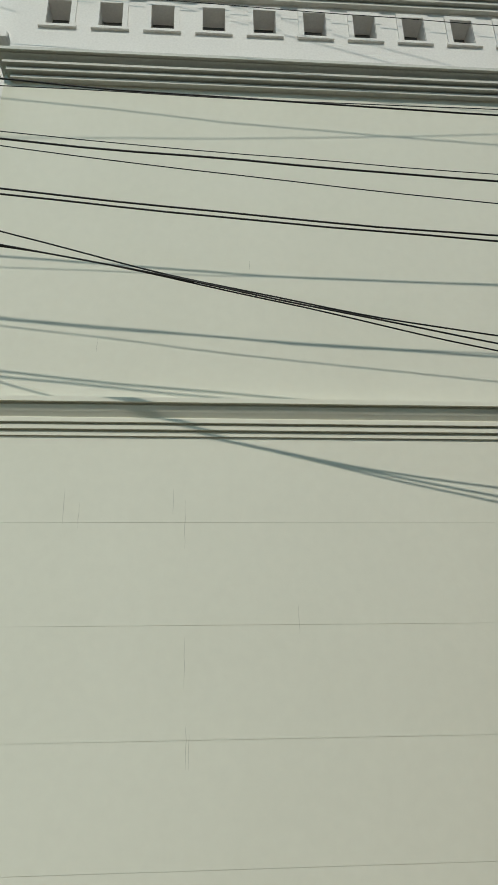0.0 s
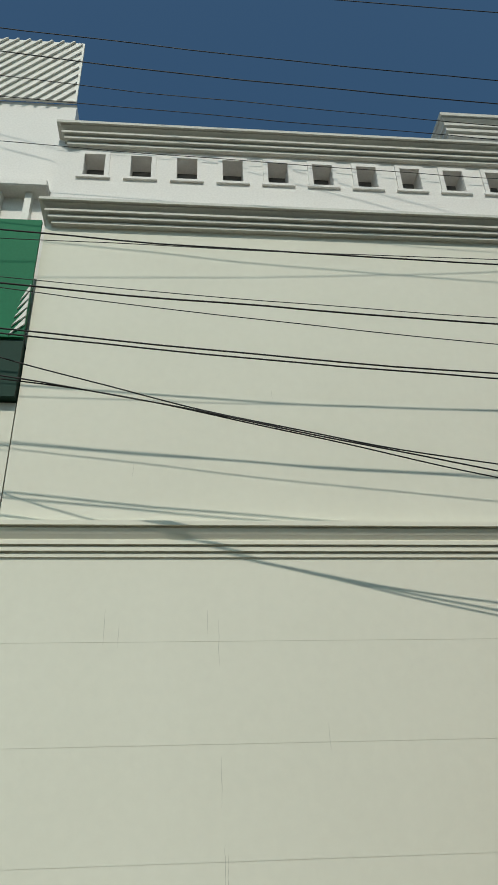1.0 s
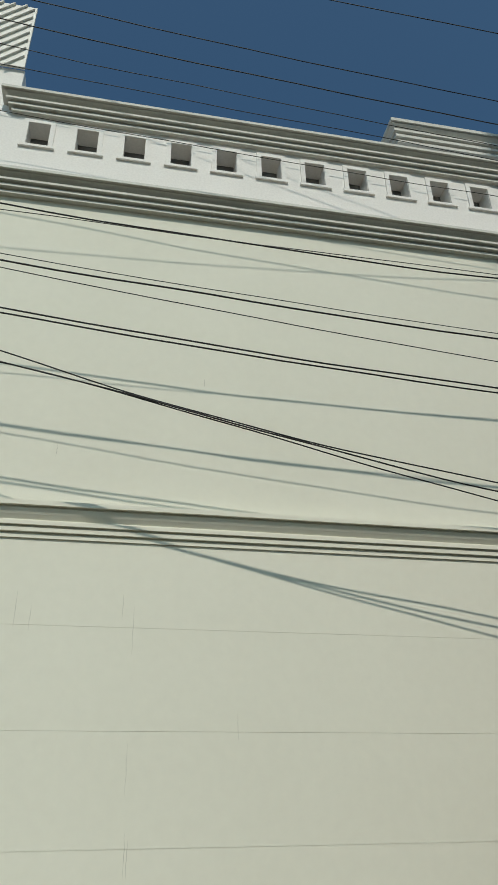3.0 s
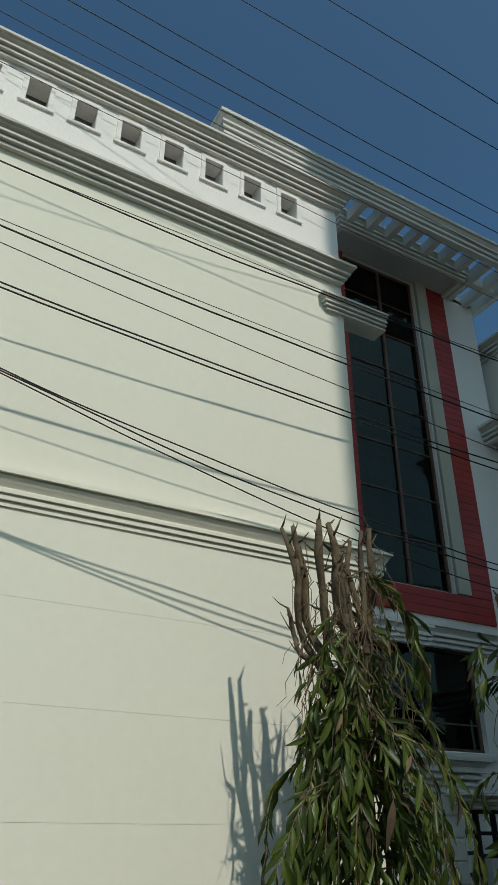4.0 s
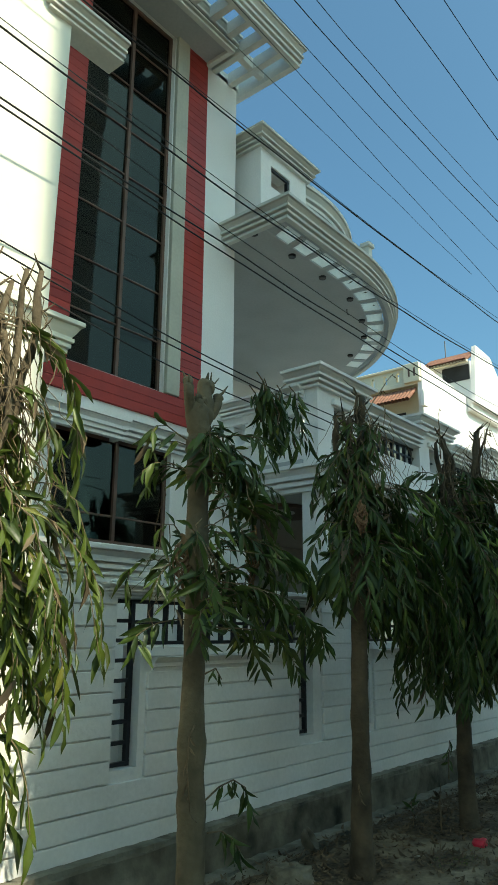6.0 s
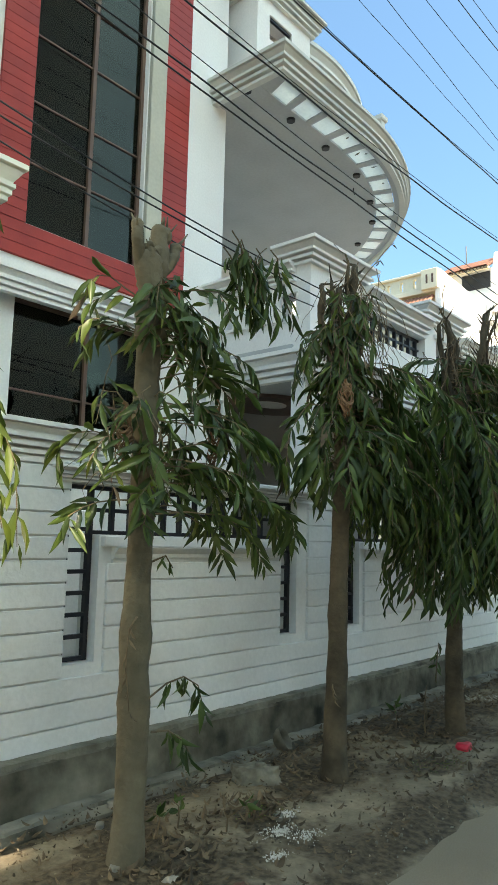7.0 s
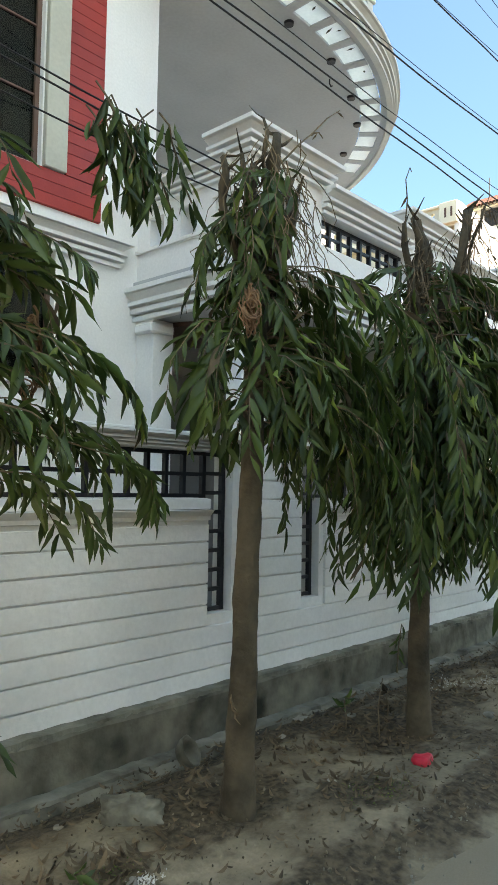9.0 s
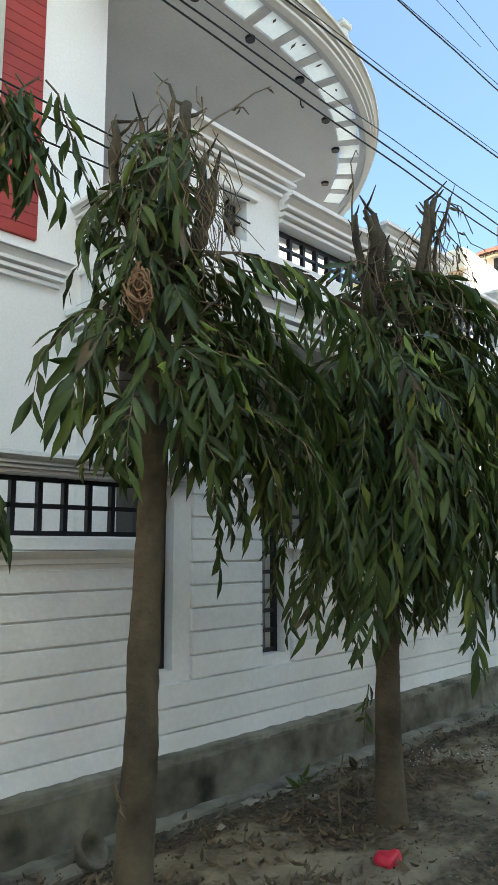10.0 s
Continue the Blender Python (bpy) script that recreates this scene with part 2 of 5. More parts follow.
def bold(z0, z1, out, back=-0.03):
    """Three strong fillets parted by deep grooves, then a cove and a crown."""
    h = z1 - z0
    rel = [(0.30, 0.0), (0.30, 0.13), (-0.05, 0.135), (-0.05, 0.22), (0.50, 0.225), (0.50, 0.36), (0.15, 0.365), (0.15, 0.45), (0.68, 0.455), (0.68, 0.57), (0.40, 0.575), (0.40, 0.65), (0.62, 0.73), (0.84, 0.80), (0.70, 0.805), (0.70, 0.85), (1.0, 0.855), (1.0, 1.0)]
    return [(back, z0)] + [(u * out, z0 + v * h) for u, v in rel] + [(back, z1)]


def extrude_plan(points, z0, z1):
    bm = bmesh.new()
    f = bm.faces.new([bm.verts.new((x, y, z0)) for x, y in points])
    r = bmesh.ops.extrude_face_region(bm, geom=[f])
    bmesh.ops.translate(bm, vec=(0, 0, z1 - z0), verts=[v for v in r["geom"] if isinstance(v, bmesh.types.BMVert)])
    bmesh.ops.recalc_face_normals(bm, faces=bm.faces)
    return bm


def wall_with_holes(x0, x1, z0, z1, y0, y1, holes):
    """A wall along x of thickness y0..y1 with rectangular holes (hx0, hx1, hz0, hz1) cut right through."""
    bm = bmesh.new()
    xs = sorted({x0, x1, *[h[0] for h in holes], *[h[1] for h in holes]})
    zs = sorted({z0, z1, *[h[2] for h in holes], *[h[3] for h in holes]})
    solid = {}
    for i in range(len(xs) - 1):
        for k in range(len(zs) - 1):
            cx, cz = (xs[i] + xs[i + 1]) / 2, (zs[k] + zs[k + 1]) / 2
            solid[i, k] = not any(h[0] < cx < h[1] and h[2] < cz < h[3] for h in holes)
    V = {}

    def v(x, y, z):
        key = (round(x, 5), round(y, 5), round(z, 5))
        if key not in V:
            V[key] = bm.verts.new((x, y, z))
        return V[key]
    for (i, k), s in solid.items():
        if not s:
            continue
        a, b, c, d = xs[i], xs[i + 1], zs[k], zs[k + 1]
        bm.faces.new((v(a, y0, c), v(b, y0, c), v(b, y0, d), v(a, y0, d)))
        bm.faces.new((v(a, y1, d), v(b, y1, d), v(b, y1, c), v(a, y1, c)))
        for di, dk, q in ((-1, 0, ((a, y0, d), (a, y1, d), (a, y1, c), (a, y0, c))), (1, 0, ((b, y0, c), (b, y1, c), (b, y1, d), (b, y0, d))),
                          (0, -1, ((a, y0, c), (a, y1, c), (b, y1, c), (b, y0, c))), (0, 1, ((b, y0, d), (b, y1, d), (a, y1, d), (a, y0, d)))):
            if not solid.get((i + di, k + dk), False):
                bm.faces.new([v(*p) for p in q])
    bmesh.ops.recalc_face_normals(bm, faces=bm.faces)
    return bm


def tube(bm, pts, radii, sides=8, rough=0.0, rng=random):
    """A tapered tube along points."""
    rings = []
    up = Vector((0.3, 0.5, 0.81))
    for i, p in enumerate(pts):
        p = Vector(p)
        d = (Vector(pts[min(i + 1, len(pts) - 1)]) - Vector(pts[max(i - 1, 0)])).normalized()
        a = d.cross(up if abs(d.dot(up)) < 0.95 else Vector((1, 0, 0))).normalized()
        b = d.cross(a)
        ring = []
        for s in range(sides):
            t = 2 * math.pi * s / sides
            r = radii[i] * (1 + rough * (rng.random() - 0.5))
            ring.append(bm.verts.new(p + a * (r * math.cos(t)) + b * (r * math.sin(t))))
        rings.append(ring)
    for r0, r1 in zip(rings, rings[1:]):
        for s in range(sides):
            bm.faces.new((r0[s], r0[(s + 1) % sides], r1[(s + 1) % sides], r1[s]))
    if sides > 2:
        bm.faces.new(rings[0][::-1])
        bm.faces.new(rings[-1])


# ---------------------------------------------------------------- ground and road
def road_edge(x):
    return -1.95 + 0.035 * math.sin(x * 1.3) + 0.03 * math.sin(x * 3.7 + 1)


BASINS = [(3.98, -0.98, 0.45), (5.26, -1.15, 0.5), (6.87, -0.95, 0.46), (7.5, -1.42, 0.26), (8.46, -1.0, 0.55), (10.8, -1.1, 0.6), (12.4, -1.1, 0.6), (6.1, -1.15, 0.2), (5.0, -1.6, 0.5), (5.4, -1.7, 0.42), (6.0, -1.7, 0.2), (9.2, -0.9, 0.4)]


def damp(x, y):
    d = 0.0
    for bx, by, br in BASINS:
        d = max(d, 1.25 - math.hypot(x - bx, (y - by) * 1.15) / br)
    d = max(d, (y + 0.72) / 0.18)                                   # along the footing
    d = max(d, 1.05 - abs(y + 1.80) / 0.20)                         # along the road
    return max(0.0, min(1.0, d * 0.6 + 0.5 * noise.noise((x * 1.9, y * 2.6, 7)) + 0.16))


bm = bmesh.new()
xs = np.concatenate([[-400, -60, -15, -6], np.arange(-2, 4, 0.2), np.arange(4, 12, 0.05), np.arange(12, 16, 0.2), [18, 25, 60, 400]])
ys = np.concatenate([[-400, -60, -14, -9, -7], np.arange(-5, -2.1, 0.2), np.arange(-2.1, 0.4, 0.045), [3, 15, 60, 400]])
grid, wet = [], []
for yv in ys:
    row = []
    for xv in xs:
        z, dm = -0.05, 0.3
        if -2.6 < yv < 0.3 and -3 < xv < 17:
            e = yv - road_edge(xv)
            lift = min(1, max(0, e / 0.25))
            dip = min(1, max(0, (yv + 0.62) / 0.3))
            dm = damp(xv, yv)
            hh = noise.noise((xv * 1.1, yv * 1.1, 0.3)) * 0.03 + noise.noise((xv * 4, yv * 4, 2.1)) * 0.016
            clod = noise.noise((xv * 13, yv * 13, 5)) * 0.014 + noise.noise((xv * 24, yv * 24, 8)) * 0.009
            z = -0.05 + lift * (0.05 + hh + clod * (0.25 + dm)) - dip * 0.14
        row.append(bm.verts.new((xv, yv, z)))
        wet.append(dm)
    grid.append(row)
for r0, r1 in zip(grid, grid[1:]):
    for i in range(len(xs) - 1):
        bm.faces.new((r0[i], r0[i + 1], r1[i + 1], r1[i]))
ground = link("ground", bm, DIRT, smooth=True)
layer = ground.data.attributes.new("damp", "FLOAT", "POINT")
layer.data.foreach_set("value", wet)
tagged(ground, "bare dry dirt verge with patches of dust", "ground", kind="structure")

bm = bmesh.new()
rows = []
for xv in np.concatenate([[-200, -50, -10], np.arange(-3, 18, 0.15), [25, 60, 200]]):
    e = road_edge(float(xv)) + noise.noise((xv * 6, 0, 0)) * 0.04
    rows.append((bm.verts.new((xv, -8.5, -0.035)), bm.verts.new((xv, -4, -0.02)), bm.verts.new((xv, e - 0.25, -0.028)), bm.verts.new((xv, e + 0.02, -0.055))))
for a, b in zip(rows, rows[1:]):
    for j in range(3):
        bm.faces.new((a[j], b[j], b[j + 1], a[j + 1]))
bmesh.ops.recalc_face_normals(bm, faces=bm.faces)
road = link("road", bm, ROADM, smooth=True)
tagged(road, "worn grey asphalt street with dusty edge", "road", kind="structure")

# unseen tall block added across the street to shade the house's right half
opp = link("shade_block_south", boxed(4.70, 14.0, -13, -9, -0.05, 16.34, bevel=0.05), WHITE)
# Unseen wider top, added to bring shade onto the parapet's right end.
opp_top = link("shade_block_top", boxed(4.42, 14.0, -13, -8.9, 16.35, 20.0, bevel=0.05), WHITE)
tagged(opp_top, "unseen wider top added to the shade block across the street", "building", kind="structure")
tagged(opp, "unseen plain white block added across the street for shade", "building", kind="structure")

# Unseen lower block, added to keep the sun off the verge.
opp2 = link("shade_block_low", boxed(1.6, 4.98, -7.2, -6.6, -0.05, 6.6, bevel=0.05), YELLOW)
tagged(opp2, "unseen pale yellow block added to shade the verge", "wall", kind="structure")

# ---------------------------------------------------------------- the house
house = thing("house", "large white and cream two-storey house with moulded cornices", "house")
AX0, AX1 = -0.255, 4.885
N_HOLES, PITCH = 11, 0.42
holes = [(k * PITCH, k * PITCH + 0.185, 6.985, 7.265) for k in range(N_HOLES)]
# block with the blind wall
part("wall", boxed(AX0, AX1, 0.0, 6.0, 3.36, 6.45), CREAM, house, "cream plastered blind wall")
low = part("wall", boxed(AX0, AX1, 0.004, 6.0, -0.3, 3.36), CREAM, house, "cream plastered lower wall with fine joints")
JOINTS = [-0.3, 0.47, 1.055, 1.64, 2.225, 2.815, 3.36]
for z0, z1 in zip(JOINTS, JOINTS[1:]):
    cuts = [AX0, AX1]
    for x0, x1 in zip(cuts, cuts[1:]):
        part("plaster_panel", boxed(x0 + 0.0004, x1 - 0.0004, 0.0, 0.004, z0 + 0.0008, z1 - 0.0008), CREAM, low)
CRACK = material("hairline_crack", (0.52, 0.505, 0.43), 0.95, (0.42, 0.405, 0.34), scale=20, fine=60, bump=0.0)
for x0, z0, z1, sd in ((1.185, 2.66, 2.95, 1), (1.195, 1.90, 2.16, 2), (1.225, 1.50, 1.68, 3), (0.57, 2.78, 2.93, 4), (1.83, 2.18, 2.33, 5), (1.115, 2.86, 3.02, 6), (0.48, 2.80, 3.02, 7), (1.21, 1.50, 1.72, 8), (0.60, 3.95, 4.06, 9), (1.60, 4.62, 4.70, 10)):
    bm = bmesh.new()
    n = 9
    rows = []
    for k in range(n):
        f = k / (n - 1)
        xc = x0 + 0.006 * noise.noise((f * 4, sd, 0))
        w = 0.0011 * (1 - abs(2 * f - 1)) + 0.0003
        rows.append((bm.verts.new((xc - w, -0.0008, z0 + (z1 - z0) * f)), bm.verts.new((xc + w, -0.0008, z0 + (z1 - z0) * f))))
    for p, q in zip(rows, rows[1:]):
        bm.faces.new((p[0], p[1], q[1], q[0]))
    part("crack", bm, CRACK, house)
# Unseen slab added over the terrace to keep the parapet openings dark.
part("terrace_shade_slab", boxed(AX0, AX1, 0.1, 5.2, 7.46, 7.53), SOFFIT, house)
part("parapet", wall_with_holes(AX0, AX1, 6.45, 7.46, 0.0, 0.16, holes), WHITE, house, "white parapet with small square openings")
part("parapet", boxed(AX1 - 0.2, AX1, 0.16, 6.0, 6.45, 7.46), WHITE, house)
# Unseen grey walls added to close the terrace off from light.
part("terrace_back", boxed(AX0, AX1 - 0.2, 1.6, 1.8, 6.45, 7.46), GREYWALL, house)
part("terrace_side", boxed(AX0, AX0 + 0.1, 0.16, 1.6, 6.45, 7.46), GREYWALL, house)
for h in holes:
    bm = bmesh.new()
    box(bm, h[0] - 0.045, h[0] - 0.002, -0.016, 0.05, h[2] - 0.002, h[3] + 0.045)
    box(bm, h[1] + 0.002, h[1] + 0.045, -0.016, 0.05, h[2] - 0.002, h[3] + 0.045)
    box(bm, h[0] - 0.002, h[1] + 0.002, -0.016, 0.05, h[3] + 0.002, h[3] + 0.045)
    box(bm, h[0] - 0.06, h[1] + 0.06, -0.022, 0.05, h[2] - 0.03, h[2] - 0.003)
    part("opening_frame", bm, WHITE, house)
    # Dark grey board added in each hole to paint its shaded interior.
    part("opening_back", boxed(h[0] - 0.02, h[1] + 0.02, 0.165, 0.19, h[2] - 0.02, h[3] + 0.02), BACKGREY, house, "dark grey board added as the opening's shaded interior")
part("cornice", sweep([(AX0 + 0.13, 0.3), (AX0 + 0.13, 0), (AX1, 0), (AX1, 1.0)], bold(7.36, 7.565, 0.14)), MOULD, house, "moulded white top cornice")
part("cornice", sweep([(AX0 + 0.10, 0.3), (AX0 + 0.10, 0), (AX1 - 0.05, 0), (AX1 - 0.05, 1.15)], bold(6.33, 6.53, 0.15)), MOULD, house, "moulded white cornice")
part("lintel_moulding", sweep([(4.70, 0.0), (4.70, -0.004), (5.375, -0.004)], bold(5.95, 6.11, 0.10, back=-0.16)), MOULD, house)
BAND = [(-0.02, 3.36), (0.012, 3.36), (0.012, 3.385), (0.002, 3.387), (0.002, 3.396), (0.028, 3.398), (0.028, 3.425), (0.016, 3.427), (0.016, 3.437), (0.042, 3.439), (0.042, 3.464), (0.030, 3.466), (0.030, 3.476),
        (0.050, 3.505), (0.070, 3.540), (0.056, 3.542), (0.056, 3.552), (0.090, 3.554), (0.090, 3.585), (-0.02, 3.585)]
part("band_end", boxed(AX1, 5.043, 0.003, 1.15, 3.362, 3.58), CREAM, house)
part("band_moulding", sweep([(AX0, 0.3), (AX0, 0), (5.045, 0), (5.045, 1.15)], BAND), CREAM, house, "cream moulded band course")

# bay with the tall window
BY = 1.2
bay_holes = [(5.90, 7.095, 3.885, 8.285), (5.86, 7.25, 2.30, 3.29)]
part("bay_wall", wall_with_holes(AX1 - 0.01, 8.195, -0.2, 8.315, BY, BY + 0.22, bay_holes), WHITE, house, "white wall of the window bay")
part("bay_return", boxed(7.995, 8.195, BY + 0.22, 4.2, 3.2, 8.315), WHITE, house)
part("bay_roof", boxed(AX1, 7.995, BY + 0.22, 5.0, 8.05, 8.315), SOFFIT, house)

# red boards round the window
def boards(x0, x1, z0, z1, y, holder, step=0.088):
    n = max(1, round((z1 - z0) / step))
    s = (z1 - z0) / n
    for i in range(n):
        part("board", boxed(x0, x1, y - 0.022, y - 0.001, z0 + i * s + 0.0015, z0 + (i + 1) * s - 0.001, bevel=0.002), RED, holder)
clad = part("red_cladding", boxed(5.60, 7.628, BY - 0.006, BY - 0.001, 3.592, 3.87), RED, house, "red horizontal board cladding")
boards(5.60, 7.628, 3.594, 3.872, BY - 0.006, clad)
clad = part("red_cladding", boxed(7.300, 7.628, BY - 0.006, BY - 0.001, 3.872, 8.30), RED, house, "red horizontal board cladding")
boards(7.300, 7.628, 3.875, 8.30, BY - 0.006, clad)
clad = part("red_cladding", boxed(5.60, 5.892, BY - 0.006, BY - 0.001, 3.872, 8.30), RED, house, "red horizontal board cladding")
boards(5.60, 5.892, 3.875, 8.30, BY - 0.006, clad)
part("pilaster_strip", boxed(7.105, 7.294, BY - 0.05, BY - 0.001, 3.88, 8.30, bevel=0.006), STRIP, house, "grey-beige strip beside the window")


def glazing(name, x0, x1, z0, z1, y, vbars, hbars, lab):
    w = part(name, boxed(x0, x0 + 0.04, y, y + 0.06, z0, z1), BROWN_FRAME, house, lab)
    part("frame", boxed(x1 - 0.04, x1, y, y + 0.06, z0, z1), BROWN_FRAME, w)
    part("frame", boxed(x0 + 0.04, x1 - 0.04, y, y + 0.06, z0, z0 + 0.04), BROWN_FRAME, w)
    part("frame", boxed(x0 + 0.04, x1 - 0.04, y, y + 0.06, z1 - 0.04, z1), BROWN_FRAME, w)
    vs = [x0 + 0.02, *vbars, x1 - 0.02]
    hs = [z0 + 0.02, *hbars, z1 - 0.02]
    for xb in vbars:
        part("mullion", boxed(xb - 0.018, xb + 0.018, y - 0.004, y + 0.05, z0 + 0.04, z1 - 0.04), BROWN_FRAME, w)
    for zb in hbars:
        for a, b in zip(vs, vs[1:]):
            part("transom", boxed(a + 0.02, b - 0.02, y + 0.010, y + 0.05, zb - 0.007, zb + 0.007), BROWN_FRAME, w)
    for a, b in zip(vs, vs[1:]):
        for c, d in zip(hs, hs[1:]):
            p = part("pane", boxed(a + 0.01, b - 0.01, y + 0.024, y + 0.030, c + 0.01, d - 0.01), GLASS, w)
            p.visible_shadow = False
    return w


glazing("window", 5.895, 7.10, 3.875, 8.29, BY + 0.05, [6.525], [4.44, 4.98, 5.58, 6.13, 6.68, 7.23, 7.75], "tall dark tinted window with brown mullions")
glazing("window", 5.855, 7.255, 2.295, 3.295, BY + 0.06, [6.60], [2.56], "dark ground floor window with brown frame")
# Near-black back and floor paint the unlit room behind the windows.
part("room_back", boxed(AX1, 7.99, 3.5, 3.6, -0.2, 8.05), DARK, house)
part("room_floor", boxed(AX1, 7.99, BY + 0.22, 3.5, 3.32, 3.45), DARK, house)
part("window_sill", boxed(5.80, 7.30, BY - 0.04, BY + 0.06, 2.24, 2.293, bevel=0.006), WHITE, house)
part("fascia_moulding", sweep([(AX1, BY), (7.79, BY), (7.79, BY + 0.02)], bold(3.275, 3.49, 0.12)), WHITE, house)
part("fascia_moulding", sweep([(5.2, BY - 0.125), (6.48, BY - 0.125), (6.48, BY)], bold(3.235, 3.43, 0.07)), WHITE, house)

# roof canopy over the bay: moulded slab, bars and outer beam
part("canopy_slab", boxed(5.62, 7.62, 0.79, BY, 8.27, 8.42), SOFFIT, house, "canopy soffit in a shade-darkened grey")
part("canopy_fascia", sweep([(5.60, BY), (5.60, 0.80), (7.63, 0.80), (7.63, BY)], bold(8.22, 8.47, 0.10)), MOULD, house)
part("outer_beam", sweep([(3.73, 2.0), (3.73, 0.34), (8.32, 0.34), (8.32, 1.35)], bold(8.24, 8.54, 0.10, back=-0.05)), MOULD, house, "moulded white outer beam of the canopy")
for i in range(11):
    xb = 5.02 + i * 0.30
    part("canopy_bar", boxed(xb, xb + 0.085, 0.39, 0.695 if xb < 7.7 else 1.35, 8.25, 8.42, bevel=0.004), MOULD, house)
part("canopy_bar", boxed(7.74, 8.235, 0.78, 0.86, 8.26, 8.41, bevel=0.004), MOULD, house)
part("canopy_bar", boxed(7.74, 8.235, 1.20, 1.30, 8.26, 8.41, bevel=0.004), MOULD, house)

# round balcony roof with a ring of frosted openings
CX, CY = 9.43, 4.17
XL, ZB, ZT = 8.01, 5.99, 6.18


def arc(r, a0, a1, n):
    """Points of the rim at radius r: a circle, flattened on its left part."""
    out = []
    for i in range(n + 1):
        a = radians(a0 + (a1 - a0) * i / n)
        x = CX + r * math.sin(a)
        out.append((x, CY - r * math.cos(a) if a >= 0 else CY - r))
    return out


A0, A1 = -21.5, 80.0
RIM, R_IN, R_OUT = 3.88, 3.53, 3.78
part("balcony_roof", extrude_plan([(XL, 4.2), (XL, CY - R_IN)] + arc(R_IN, -21.5, A1, 44) + [(12.9, 4.2)], ZB + 0.01, ZT - 0.05), SOFFIT, house, "rounded balcony ceiling in a shade-darkened grey")
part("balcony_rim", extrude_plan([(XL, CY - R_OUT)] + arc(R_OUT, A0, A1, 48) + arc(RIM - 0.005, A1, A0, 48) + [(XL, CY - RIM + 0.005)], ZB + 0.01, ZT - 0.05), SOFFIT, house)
FIRST, EDGE = -21.0, -19.3
left_in, left_out = arc(R_IN + 0.003, EDGE, EDGE, 1)[0], arc(R_OUT - 0.003, EDGE, EDGE, 1)[0]
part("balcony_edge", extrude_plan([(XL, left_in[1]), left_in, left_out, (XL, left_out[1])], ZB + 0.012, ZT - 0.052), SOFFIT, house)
PITCH_A, BAR_A = 6.0, 1.5
for i in range(13):
    a = FIRST + PITCH_A * i
    if i:
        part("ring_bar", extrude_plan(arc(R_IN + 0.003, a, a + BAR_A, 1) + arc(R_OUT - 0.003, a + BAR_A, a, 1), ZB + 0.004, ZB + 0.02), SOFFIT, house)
    part("frosted_panel", extrude_plan(arc(R_IN + 0.01, a + 0.2, a + PITCH_A + BAR_A - 0.2, 3) + arc(R_OUT - 0.01, a + PITCH_A + BAR_A - 0.2, a + 0.2, 3), ZB + 0.022 + 0.004 * (i % 2), ZB + 0.025 + 0.004 * (i % 2)), FROST, house)
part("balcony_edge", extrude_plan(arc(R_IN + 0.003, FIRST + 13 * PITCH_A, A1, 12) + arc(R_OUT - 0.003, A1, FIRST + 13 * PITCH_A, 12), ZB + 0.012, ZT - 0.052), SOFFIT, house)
for x, y, a, ln in ((9.44, 0.46, 1.2, 0.07), (9.80, 0.55, 1.25, 0.12), (9.86, 0.47, 1.9, 0.05), (10.18, 0.55, 1.7, 0.10), (10.60, 0.66, 0.5, 0.05), (10.02, 0.50, 1.3, 0.06)):
    d, w = Vector((math.cos(a), math.sin(a), 0)), Vector((-math.sin(a), math.cos(a), 0)) * 0.014
    p = Vector((x, y, ZB + 0.018))
    bm = bmesh.new()
    vs = [bm.verts.new(q) for q in (p - d * ln * 0.5, p + w, p + d * ln * 0.5, p - w, p + Vector((0, 0, -0.006)))]
    for k in range(4):
        bm.faces.new((vs[k], vs[(k + 1) % 4], vs[4]))
    part("dead_leaf", bm, DRYLEAF, house)
edge_path = [(XL, 1.2), (XL, CY - RIM)] + arc(RIM, A0 + 1, A1, 80)
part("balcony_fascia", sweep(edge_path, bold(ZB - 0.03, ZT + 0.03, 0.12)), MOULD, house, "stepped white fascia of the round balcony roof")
for x, y in ((8.05, 0.78), (8.743, 0.74), (9.435, 0.755), (10.196, 0.804), (10.912, 1.038), (11.458, 1.323), (11.987, 1.892)):
    bm = bmesh.new()
    bmesh.ops.create_cone(bm, cap_ends=True, segments=14, radius1=0.045, radius2=0.05, depth=0.03, matrix=Matrix.Translation((x, y, ZB - 0.002)))
    part("downlight", bm, BLACK, house)
# recessed balcony behind
part("balcony_wall", boxed(7.99, 15, 4.2, 4.4, 3.2, 8.0), WHITE, house)
part("balcony_floor", boxed(7.99, 15, 0.12, 4.2, 3.02, 3.2), SOFFIT, house)
# roof room over the balcony
part("roof_room", wall_with_holes(8.385, 9.37, 6.15, 7.60, 0.95, 1.15, [(8.60, 9.01, 6.98, 7.28)]), WHITE, house)
part("roof_room", boxed(8.385, 8.50, 1.15, 3.0, 6.15, 7.60), WHITE, house)
part("roof_room", boxed(9.25, 9.37, 1.15, 3.0, 6.15, 7.60), WHITE, house)
part("roof_cornice", sweep([(8.385, 3.0), (8.385, 0.95), (9.37, 0.95), (9.37, 3.0)], bold(7.44, 7.66, 0.15)), MOULD, house)
part("opening_frame", sweep([(8.60, 1.0), (9.01, 1.0)], [(0, 7.245), (0.03, 7.245), (0.03, 7.279), (0, 7.279)]), BLACK, house)
part("opening_frame", boxed(8.975, 9.005, 0.97, 1.02, 6.985, 7.245), BLACK, house)
part("rooftop_pole", boxed(8.66, 8.69, 1.5, 1.53, 6.3, 7.5), BLACK, house)
